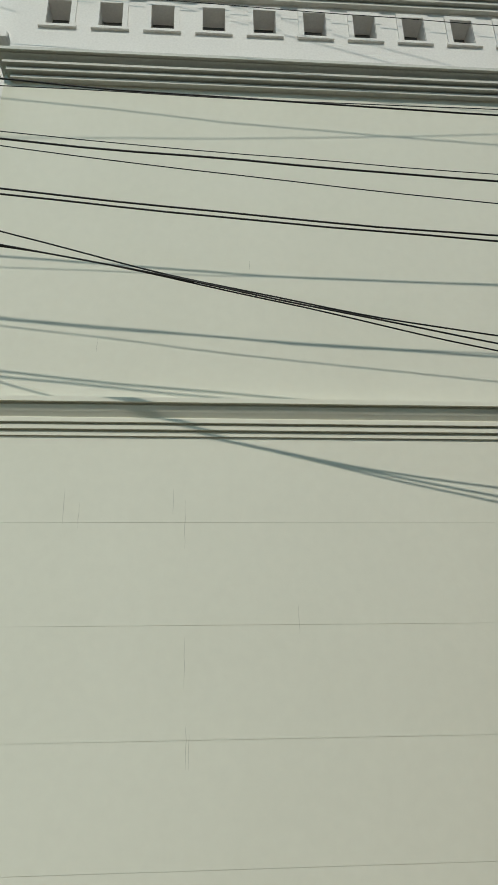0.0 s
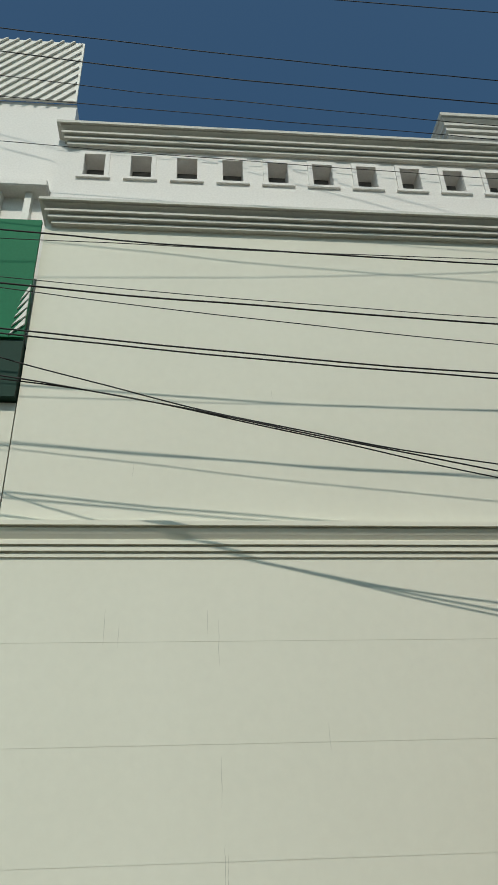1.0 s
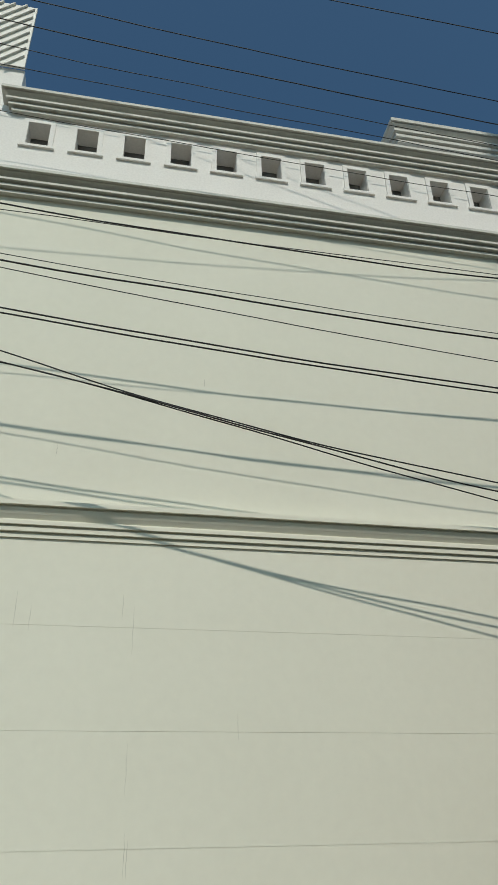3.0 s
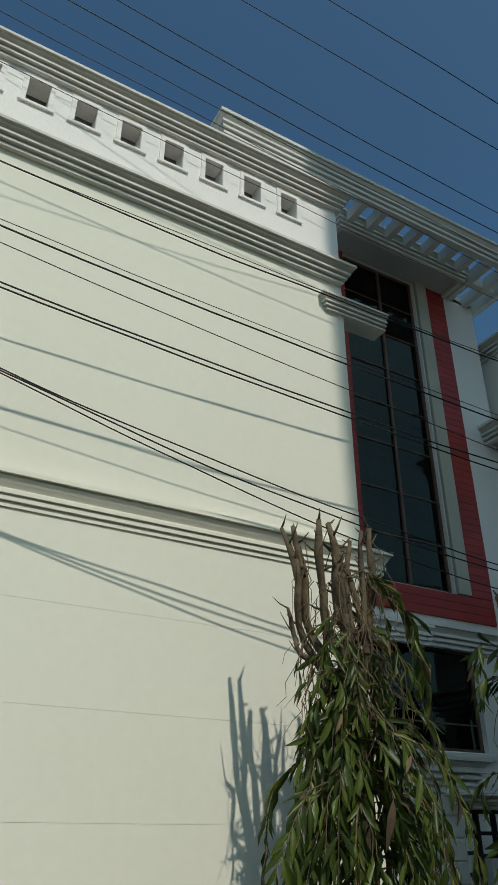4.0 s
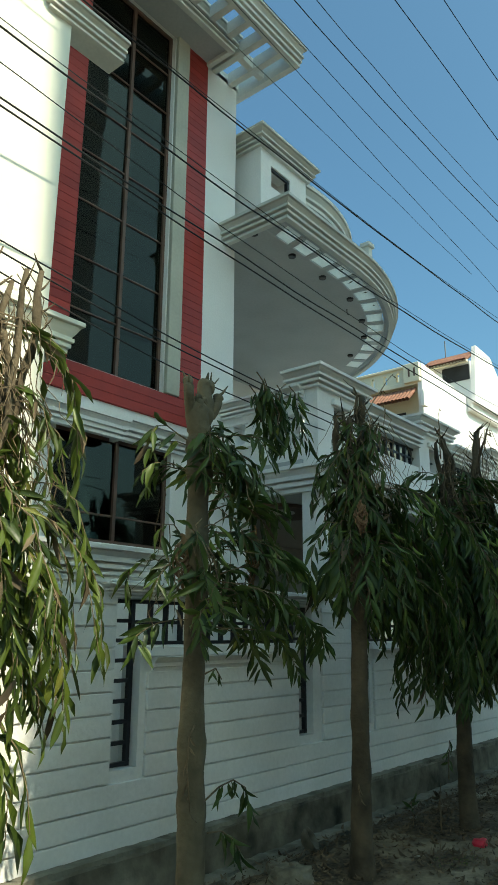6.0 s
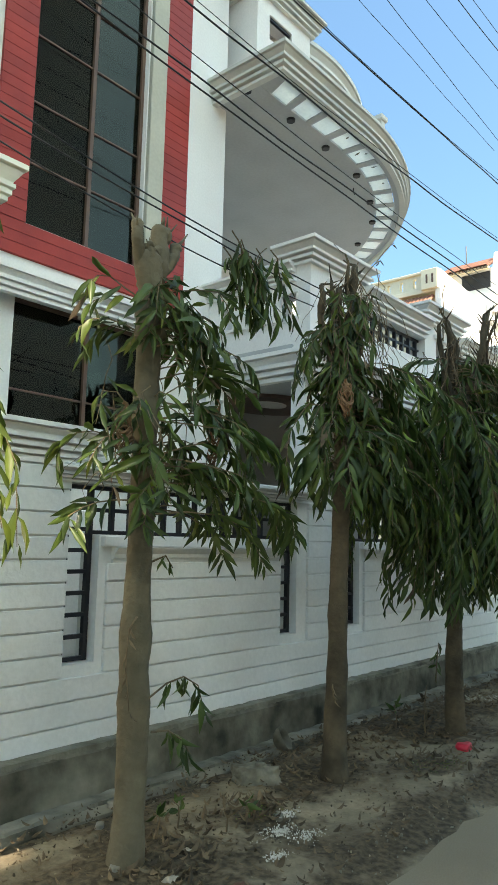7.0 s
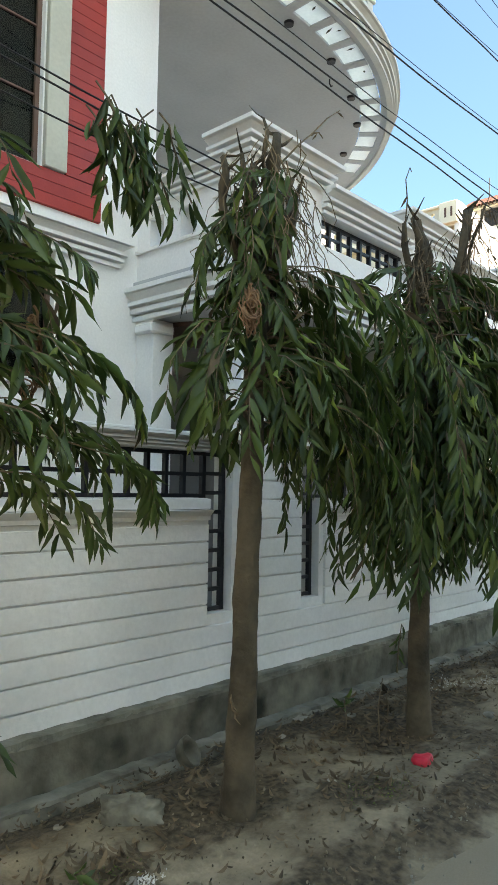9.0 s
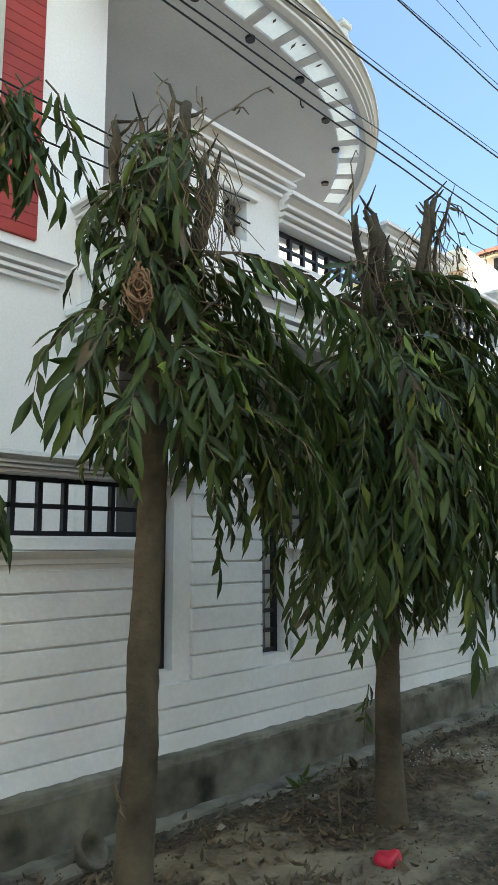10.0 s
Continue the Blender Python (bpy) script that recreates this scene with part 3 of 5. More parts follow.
part("roof_slab", boxed(8.39, 9.36, 0.96, 3.0, 7.60, 7.645), SOFFIT, house)
def round_parapet(r, a0, a1, n):
    return [(10.2 + r * math.sin(radians(a0 + (a1 - a0) * i / n)), 4.0 - r * math.cos(radians(a0 + (a1 - a0) * i / n))) for i in range(n + 1)]


part("roof_parapet", extrude_plan(round_parapet(2.70, -18, 27, 30) + round_parapet(2.55, 27, -18, 30), 6.1, 7.74), WHITE, house)
part("roof_parapet_cap", sweep(round_parapet(2.70, -18, 27, 30), bold(7.40, 7.79, 0.12)), MOULD, house)

part("roof_vent", boxed(11.45, 11.57, 1.17, 1.29, 6.1, 7.52, bevel=0.01), MOULD, house)
part("roof_vent_cap", boxed(11.42, 11.60, 1.14, 1.32, 7.52, 7.60, bevel=0.012), MOULD, house)
# hooks under the round roof
for hx, hy in ((10.46, 1.016),):
    bm = bmesh.new()
    tube(bm, [(hx, hy, 6.01), (hx, hy, 5.95), (hx + 0.03, hy, 5.925), (hx + 0.05, hy, 5.945)], [0.008] * 4, 6)
    part("ceiling_hook", bm, BLACK, house)

# porch with balcony parapet
PX = 8.025
porch = thing("porch", "white porch with a moulded balcony parapet and black railings", "porch")
side_holes = [(0.10, 0.28, 3.45, 3.68), (0.49, 0.67, 3.46, 3.70), (0.87, 1.04, 3.48, 3.70)]
bm = wall_with_holes(0.082, BY, 3.02, 3.92, 0.0, 0.18, side_holes)
bmesh.ops.transform(bm, matrix=Matrix(((0, -1, 0, PX + 0.18), (1, 0, 0, 0), (0, 0, 1, 0), (0, 0, 0, 1))), verts=bm.verts)
bmesh.ops.recalc_face_normals(bm, faces=bm.faces)
part("side_parapet", bm, WHITE, porch, "white side parapet with small square holes")
for a0, a1, c0, c1 in side_holes:
    part("opening_sill", boxed(PX - 0.014, PX + 0.03, a0 - 0.03, a1 + 0.03, c0 - 0.03, c0 - 0.006, bevel=0.003), WHITE, porch)
    part("opening_hood", boxed(PX - 0.014, PX + 0.03, a0 - 0.03, a1 + 0.03, c1 + 0.006, c1 + 0.022, bevel=0.003), WHITE, porch)
part("side_parapet_cap", sweep([(PX, BY), (PX, 0.10)], bold(3.80, 3.97, 0.12)), WHITE, porch)
part("side_ledge", sweep([(PX, BY), (PX, 0.06)], [(-0.01, 3.44), (0.025, 3.44), (0.025, 3.465), (-0.01, 3.47)]), WHITE, porch)
part("beam_moulding", sweep([(PX, BY), (PX, -0.06), (14.5, -0.06)], bold(2.87, 3.13, 0.13)), WHITE, porch)
part("corner_pier", wall_with_holes(PX, 8.89, 3.13, 3.97, -0.06, 0.08, [(8.33, 8.55, 3.49, 3.79)]), WHITE, porch)
def pier_opening(x0):
    # Near-black sheet added behind the hole to paint its shaded depth.
    o = part("pier_opening", boxed(x0 - 0.02, x0 + 0.24, 0.052, 0.075, 3.47, 3.81), DARK, porch, "pier opening with a near-black sheet added as its shade")
    part("bar", boxed(x0 + 0.10, x0 + 0.118, 0.0, 0.03, 3.495, 3.785), BLACK, o)
    part("bar", boxed(x0 + 0.004, x0 + 0.216, 0.002, 0.028, 3.63, 3.648), BLACK, o)
    part("frame", boxed(x0 - 0.05, x0 + 0.31, -0.10, -0.058, 3.80, 3.865, bevel=0.008), WHITE, o)


pier_opening(8.33)
part("pier_cap", sweep([(PX, 0.30), (PX, -0.06), (8.89, -0.06), (8.89, 0.30)], bold(3.93, 4.135, 0.14)), WHITE, porch)
part("pier_back", boxed(PX + 0.01, 8.88, 0.085, 0.30, 3.94, 4.125), WHITE, porch)
part("column", boxed(PX + 0.004, 8.30, -0.01, 0.15, 1.884, 2.875, bevel=0.008), WHITE, porch, "square white porch column")
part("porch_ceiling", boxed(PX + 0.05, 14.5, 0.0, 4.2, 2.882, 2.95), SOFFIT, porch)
# Back wall in darkened grey, which paints the porch's dim interior.
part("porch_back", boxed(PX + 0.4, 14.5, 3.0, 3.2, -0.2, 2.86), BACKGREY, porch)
def ellipse(cx, cy, rx, ry, n=28):
    return [(cx + rx * math.cos(k * 2 * math.pi / n), cy + ry * math.sin(k * 2 * math.pi / n)) for k in range(n)]


part("ceiling_panel", extrude_plan(ellipse(8.80, 1.02, 0.56, 0.46), 2.842, 2.879), BROWN_FRAME, porch, "dark brown oval ceiling panel")
part("ceiling_medallion", extrude_plan(ellipse(8.70, 0.92, 0.20, 0.15), 2.832, 2.840), WHITE, porch, "white oval medallion on the porch ceiling")
part("side_jamb", boxed(PX + 0.004, PX + 0.22, 0.975, BY, -0.2, 2.875, bevel=0.006), WHITE, porch)
part("corbel", boxed(PX - 0.05, PX + 0.2, 0.94, 1.16, 2.76, 2.84, bevel=0.012), WHITE, porch)
X = 8.89
for n in range(3):
    a, b = X, X + 1.38
    part("low_parapet", boxed(a, b, -0.04, 0.14, 3.13, 3.50), WHITE, porch)
    part("rail_lintel", sweep([(a - 0.0, -0.04), (b + 0.0, -0.04)], bold(3.745, 3.955, 0.16)), WHITE, porch)
    part("rail_lintel_back", boxed(a, b, -0.02, 0.14, 3.746, 3.945), WHITE, porch)
    part("rail", boxed(a, b, 0.02, 0.05, 3.718, 3.744), BLACK, porch, "black iron railing")
    part("rail", boxed(a, b, 0.02, 0.05, 3.61, 3.63), BLACK, porch)
    part("rail", boxed(a, b, 0.02, 0.05, 3.502, 3.527), BLACK, porch)
    for i in range(9):
        xb = a + 0.07 + i * (b - a - 0.14) / 8
        part("rail_bar", boxed(xb - 0.013, xb + 0.013, 0.015, 0.055, 3.527, 3.718), BLACK, porch)
    c = b + 0.86
    part("pier", wall_with_holes(b, c, 3.13, 3.99, -0.06, 0.14, [(b + 0.28, b + 0.5, 3.49, 3.79)]), WHITE, porch)
    pier_opening(b + 0.28)
    part("pier_cap", sweep([(b, 0.30), (b, -0.06), (c, -0.06), (c, 0.30)], bold(3.95, 4.155, 0.14)), WHITE, porch)
    part("column", boxed(b + 0.3, b + 0.62, -0.01, 0.15, 1.884, 2.875, bevel=0.008), WHITE, porch, "square white porch column")
    X = c

LIP = material("pale_worn_mortar", (0.27, 0.25, 0.195), 0.95, (0.075, 0.068, 0.048), scale=4, fine=30, bump=0.9, amount=0.5, detail=9)

# ---------------------------------------------------------------- boundary wall
bwall = thing("boundary_wall", "white boundary wall with grooved courses and black iron grilles", "wall")
WY = 0.03                      # front face
COURSE = 0.1405
Z_SPLIT = 0.168 + 3 * COURSE    # below the grilles the courses run through
U_X = [(5.645, 8.01), (8.785, 11.135), (11.91, 14.26)]
GRW = 0.245                    # width of the upright grilles
Z_LOW, Z_SILL, Z_G0, Z_G1, Z_TOP = 0.66, 1.372, 1.445, 1.765, 1.865


def courses(x0, x1, z0, z1):
    z = 0.168
    while z < z1 - 0.01:
        a, b = max(z, z0), min(z + COURSE, z1)
        if b - a > 0.02:
            part("course", boxed(x0, x1, WY - 0.012, WY + 0.02, a + 0.006, b - 0.004, bevel=0.004), WHITE_W, bwall)
        z += COURSE


core_holes = []
for a, b in U_X:
    core_holes += [(a, a + GRW, Z_LOW, Z_G1), (b - GRW, b, Z_LOW, Z_G1), (a + GRW, b - GRW, Z_G0, Z_G1)]
part("raised_end", boxed(AX1 + 0.004, 5.86, WY + 0.012, WY + 0.2, Z_TOP, 2.09), WHITE_W, bwall)
part("raised_cap", sweep([(AX1 + 0.004, WY), (5.86, WY), (5.86, WY + 0.2)], bold(1.91, 2.105, 0.09)), WHITE_W, bwall, "moulded white cap of the raised wall end")
part("core", wall_with_holes(AX1 + 0.004, 16.0, -0.25, Z_TOP, WY + 0.012, WY + 0.2, core_holes), WHITE_W, bwall, "white painted masonry")
left = AX1 + 0.01
for n, (a, b) in enumerate(U_X):
    courses(left, a - 0.004, Z_SPLIT, 1.905 if n == 0 else Z_TOP - 0.1)
    courses(a + GRW + 0.06, b - GRW - 0.004, Z_SPLIT, Z_SILL - 0.10)
    left = b + 0.14
courses(left, 16.0, Z_SPLIT, Z_TOP - 0.1)
courses(AX1 + 0.01, 16.0, 0.168, Z_SPLIT)
for a, b in U_X:
    part("sill_slab", boxed(a + GRW + 0.01, b - GRW - 0.005, WY - 0.03, WY + 0.19, Z_SILL, Z_G0 - 0.004, bevel=0.006), WHITE_W, bwall)
    part("sill_moulding", sweep([(a + GRW + 0.10, WY + 0.01), (b - GRW - 0.005, WY + 0.01)], [(0, 1.268), (0.015, 1.268), (0.015, 1.295), (0.035, 1.30), (0.035, 1.325), (0.06, 1.35), (0.075, 1.366), (0, 1.370)]), WHITE_W, bwall)
    part("cap_moulding", sweep([(a - 0.06, WY + 0.1), (a - 0.06, WY), (b + 0.06, WY), (b + 0.06, WY + 0.1)], bold(1.768, 1.862, 0.09)), WHITE_W, bwall, "moulded cap over the grille")
    part("cap_top", boxed(a - 0.07, b + 0.07, WY - 0.06, WY + 0.2, 1.864, 1.882, bevel=0.004), WHITE_W, bwall)
    # iron grille, an upside-down U
    GY = WY + 0.08
    g = part("grille", boxed(a + 0.025, a + 0.058, GY, GY + 0.035, Z_LOW + 0.004, Z_G1 - 0.004), BLACK, bwall, "black iron grille of square bars")
    for xb in (a + GRW - 0.038, b - 0.040, b - GRW + 0.012):
        part("bar", boxed(xb, xb + 0.033, GY, GY + 0.035, Z_LOW + 0.004, Z_G1 - 0.004), BLACK, g)
    for x0, x1 in ((a + 0.058, a + GRW - 0.038), (b - GRW + 0.045, b - 0.040)):
        for k in range(9):
            zb = Z_LOW + 0.006 + k * 0.1335
            part("bar", boxed(x0, x1, GY + 0.003, GY + 0.032, zb, zb + 0.026), BLACK, g)
    for zb in (Z_G0 + 0.003, (Z_G0 + Z_G1) / 2 - 0.012, Z_G1 - 0.030):
        part("bar", boxed(a + GRW - 0.005, b - GRW + 0.012, GY + 0.003, GY + 0.032, zb, zb + 0.026), BLACK, g)
    n = 12
    for k in range(1, n):
        xb = a + GRW + k * (b - a - 2 * GRW) / n
        part("bar", boxed(xb - 0.014, xb + 0.014, GY, GY + 0.035, Z_G0 + 0.029, Z_G1 - 0.030), BLACK, g)

# rough concrete plinth and footing
bm = bmesh.new()
rows = []
for xv in np.arange(AX1 - 0.02, 16.2, 0.14):
    j = noise.noise((xv * 3, 1, 0)) * 0.014
    k = noise.noise((xv * 9, 4, 0)) * 0.006
    prof = [(WY + 0.05, 0.195 + j), (-0.055 + k, 0.19 + j + k), (-0.085 + k, 0.16 + j), (-0.09 + j, -0.02), (-0.095 + j, -0.10 + k), (-0.21 + j, -0.105 + j), (-0.25 + k, -0.14), (-0.26, -0.35)]
    rows.append([bm.verts.new((xv, y, z)) for y, z in prof])
for a, b in zip(rows, rows[1:]):
    for i in range(len(a) - 1):
        bm.faces.new((a[i], a[i + 1], b[i + 1], b[i]))
bmesh.ops.recalc_face_normals(bm, faces=bm.faces)
part("plinth", bm, CONCRETE, bwall, "damp mossy grey concrete plinth")

for name, zc, yc, half, hgt, lab in (("plinth_lip", 0.190, -0.052, 0.022, 0.012, "crumbling pale mortar lip"), ("footing_edge", -0.098, -0.175, 0.034, 0.018, "pale worn footing edge")):
    bm = bmesh.new()
    rows = []
    for xv in np.arange(AX1, 16.0, 0.03):
        a = noise.noise((xv * 6, zc * 9, 1)) * 0.5 + noise.noise((xv * 23, zc, 5)) * 0.7
        w, t = half * (1 + 0.9 * a), hgt * (1 + 0.9 * noise.noise((xv * 11, 2, zc)))
        rows.append([bm.verts.new((xv, yc - w, zc - 0.03)), bm.verts.new((xv, yc - w * 0.8, zc + t * 0.7)), bm.verts.new((xv, yc, zc + t)), bm.verts.new((xv, yc + 0.08, zc + t * 0.8))])
    for p, q in zip(rows, rows[1:]):
        for i in range(3):
            bm.faces.new((p[i], p[i + 1], q[i + 1], q[i]))
    bmesh.ops.recalc_face_normals(bm, faces=bm.faces)
    part(name, bm, LIP, bwall, lab)

# ---------------------------------------------------------------- neighbours
nb = thing("neighbour_house", "white neighbouring house with green sheet screen and corrugated roof", "house")
part("wall", boxed(-6, AX0 - 0.01, 0.26, 5, -0.3, 6.955), WHITE, nb)
part("upper_wall", boxed(-6, -0.20, 0.24, 5, 7.04, 8.33), WHITE, nb, "white upper wall")
part("eave", boxed(-6, -0.33, 0.10, 0.5, 6.955, 7.035, bevel=0.01), WHITE, nb)
sheet = part("roof_sheet", boxed(-6, -0.20, 0.20, 0.23, 8.33, 9.335), SHEET, nb, "cream corrugated metal sheet with slanted ribs")
for i in range(62):
    bm = bmesh.new()
    x0 = -7.0 + i * 0.118
    pr = [(x0, 8.32), (x0 + 0.02, 8.32), (x0 + 0.92, 9.335), (x0 + 0.90, 9.335)]
    if pr[3][0] > -0.24:
        k = (-0.24 - pr[0][0]) / 0.90
        if k < 0.05:
            bm.free()
            continue
        pr = [pr[0], pr[1], (x0 + 0.02 + 0.90 * min(1, k), 8.32 + 1.015 * min(1, k)), (x0 + 0.90 * min(1, k), 8.32 + 1.015 * min(1, k))]
    vs = [bm.verts.new((x, 0.20, z)) for x, z in pr] + [bm.verts.new((x, 0.178, z)) for x, z in pr]
    for f in ((0, 1, 5, 4), (1, 2, 6, 5), (2, 3, 7, 6), (3, 0, 4, 7), (4, 5, 6, 7)):
        bm.faces.new([vs[q] for q in f])
    bmesh.ops.recalc_face_normals(bm, faces=bm.faces)
    part("rib", bm, SHEET, sheet)
for i in range(12):
    part("vent_slat", boxed(-3.5 + i * 0.27, -3.44 + i * 0.27, 0.18, 0.26, 6.4, 6.955), SHEET, nb)
part("green_screen", boxed(-5, AX0 - 0.012, -0.08, -0.05, 5.08, 6.32), GREEN, nb, "bright green sheet screen")
part("screen_back", boxed(-5, AX0 - 0.012, 0.1, 0.25, 4.6, 5.4), SHEET, nb)
part("screen_base", boxed(-5, AX0 - 0.012, -0.06, 0.1, 4.56, 5.07), GREEN_SHADED, nb, "lower green sheet in a shade-darkened colour")
part("lower_wall", boxed(-5, AX0 - 0.012, 0.012, 0.25, -0.3, 4.55), CREAM, nb, "cream plastered lower wall")
for i in range(5):               # cut ends of the sheet's slanted ribs along the edge of the screen
    bm = bmesh.new()
    x1, z1 = AX0 - 0.014, 5.22 + 0.085 * i
    q = [(x1 - 0.11 + 0.012 * i, z1 - 0.13), (x1, z1 - 0.025), (x1, z1 + 0.04)]
    fr, bk = [bm.verts.new((x, -0.094, z)) for x, z in q], [bm.verts.new((x, -0.079, z)) for x, z in q]
    bm.faces.new(fr)
    bm.faces.new(bk[::-1])
    for j in range(3):
        bm.faces.new((fr[j], bk[j], bk[(j + 1) % 3], fr[(j + 1) % 3]))
    bmesh.ops.recalc_face_normals(bm, faces=bm.faces)
    part("rib_end", bm, SHEET, nb)

far = thing("neighbour_house", "pale yellow and white house with clay tiled roofs, sunlit", "house")
FX, FY = 34.0, 10.8
part("wall", boxed(FX + 0.4, 50, FY + 0.3, 22, -0.3, 13.6), YELLOW, far, "pale yellow wall")
bm = wall_with_holes(11.75, 18.5, 13.85, 14.62, 0, 0.25, [(12.1 + i * 0.72, 12.28 + i * 0.72, 13.98, 14.45) for i in range(8)])
bmesh.ops.transform(bm, matrix=Matrix(((0, 1, 0, FX), (1, 0, 0, 0), (0, 0, 1, 0), (0, 0, 0, 1))), verts=bm.verts)
bmesh.ops.recalc_face_normals(bm, faces=bm.faces)
part("balustrade", bm, YELLOW, far, "pale yellow slotted balustrade")
part("coping", boxed(FX - 0.12, FX + 0.4, 11.75, 18.6, 14.62, 14.74, bevel=0.02), YELLOW, far)
part("balcony_slab", boxed(FX - 0.1, FX + 2, FY + 0.25, 18.5, 13.62, 13.85, bevel=0.02), YELLOW, far)
part("balcony_corner", boxed(FX - 0.3, FX + 0.3, 10.85, 11.72, 13.72, 14.72, bevel=0.02), YELLOW, far)
for q in (11.05, 11.35):
    part("corner_slot", boxed(FX - 0.31, FX - 0.27, q, q + 0.1, 14.0, 14.45), BROWN_FRAME, far)
for k in range(7):
    bm = bmesh.new()
    for i in range(13):
        bmesh.ops.create_cone(bm, cap_ends=False, segments=6, radius1=0.11, radius2=0.10, depth=0.3, matrix=Matrix.Translation((FX - 0.72 + k * 0.12, 11.3 + i * 0.2, 12.78 + k * 0.1)) @ Euler((0, radians(50), 0)).to_matrix().to_4x4())
    part("tile_course", bm, TILE, far, smooth=True)
part("window", boxed(FX + 0.36, FX + 0.39, 12.0, 13.0, 11.2, 12.4), DARK, far)


def gable(prof, y0, y1):
    bm = bmesh.new()
    fr = [bm.verts.new((x, y0, z)) for x, z in prof]
    bk = [bm.verts.new((x, y1, z)) for x, z in prof]
    bm.faces.new(fr)
    bm.faces.new(bk[::-1])
    for i in range(len(prof)):
        k = (i + 1) % len(prof)
        bm.faces.new((fr[i], bk[i], bk[k], fr[k]))
    bmesh.ops.recalc_face_normals(bm, faces=bm.faces)
    return bm


part("side_wall", gable([(FX - 0.1, -0.3), (FX - 0.1, 14.7), (36.7, 14.5), (40.0, 14.3), (43.0, 14.0), (50, 13.6), (50, -0.3)], FY, FY + 0.25), WHITE, far, "sunlit white side wall")
part("wall_fin", boxed(33.5, 33.9, 10.55, 10.75, 12.3, 13.1, bevel=0.01), WHITE, far)
part("roof_room", boxed(39.5, 44, 10.45, 15, 13.5, 16.45), WHITE, far)
# Dark panel on the wall paints the shade inside an opening.
part("shade_opening", boxed(39.46, 39.5, 10.5, 12.1, 15.35, 16.25), DARK, far)
part("stair_wall", gable([(39.3, 13.9), (39.6, 16.2), (39.95, 17.45), (42.1, 17.35), (43.3, 16.3), (44.5, 14.0)], 10.2, 10.44), WHITE, far, "sunlit white stair wall")
part("eave_board", boxed(39.05, 39.25, 10.45, 13.3, 16.28, 16.42, bevel=0.01), YELLOW, far)
for k in range(8):
    bm = bmesh.new()
    for i in range(14):
        bmesh.ops.create_cone(bm, cap_ends=False, segments=6, radius1=0.12, radius2=0.105, depth=0.36, matrix=Matrix.Translation((39.1 + k * 0.2, 10.55 + i * 0.2, 16.45 + k * 0.115)) @ Euler((0, radians(60), 0)).to_matrix().to_4x4())
    part("tile_course", bm, TILE, far, smooth=True)
part("antenna_pole", boxed(40.4, 40.45, 12.2, 12.25, 17.0, 18.4), BACKGREY, far)
for x, y, z1 in ((44.0, 9.6, 17.4), (45.6, 9.4, 17.0)):
    part("scaffold_pole", boxed(x, x + 0.09, y, y + 0.09, 12.0, z1), BACKGREY, far)

# ---------------------------------------------------------------- trees
LEAF_T = [(0, 0, 0), (-0.30, 0.16, 0.07), (0, 0.17, 0), (0.30, 0.18, 0.07), (-0.5, 0.42, 0.05), (0, 0.42, -0.03), (0.48, 0.44, 0.11), (-0.36, 0.72, 0.02), (0.03, 0.72, -0.11), (0.38, 0.70, -0.01), (0.05, 1.0, -0.27)]
LEAF_F = [(0, 1, 2), (0, 2, 3), (1, 4, 5, 2), (2, 5, 6, 3), (4, 7, 8, 5), (5, 8, 9, 6), (7, 10, 8), (8, 10, 9)]


def leaf_mesh(name, leaves, mat, parent, label=""):
    """leaves: (place, way, side, length, width); all in one mesh, each with its own curl."""
    rng = random.Random(len(leaves))
    V, F = [], []
    for p, d, s, ln, w in leaves:
        nrm = d.cross(s)
        o = len(V)
        curl, fold, wave = rng.uniform(-0.3, 1.3), rng.uniform(0.3, 1.6), rng.uniform(-0.05, 0.05)
        for a, b, q in LEAF_T:
            up = (-0.3 * b * b * curl + (abs(a) * 0.18 * fold) + wave * math.sin(b * 9 + a * 3)) * ln
            V.append(tuple(p + s * (a * w * rng.uniform(0.8, 1.15)) + d * (b * ln) + nrm * up))
        F += [tuple(i + o for i in f) for f in LEAF_F]
    me = bpy.data.meshes.new(name)
    me.from_pydata(V, [], F)
    me.materials.append(mat)
    me.shade_smooth()
    ob = new(name, me)
    ob.parent = parent
    return tagged(ob, label, kind="stuff")


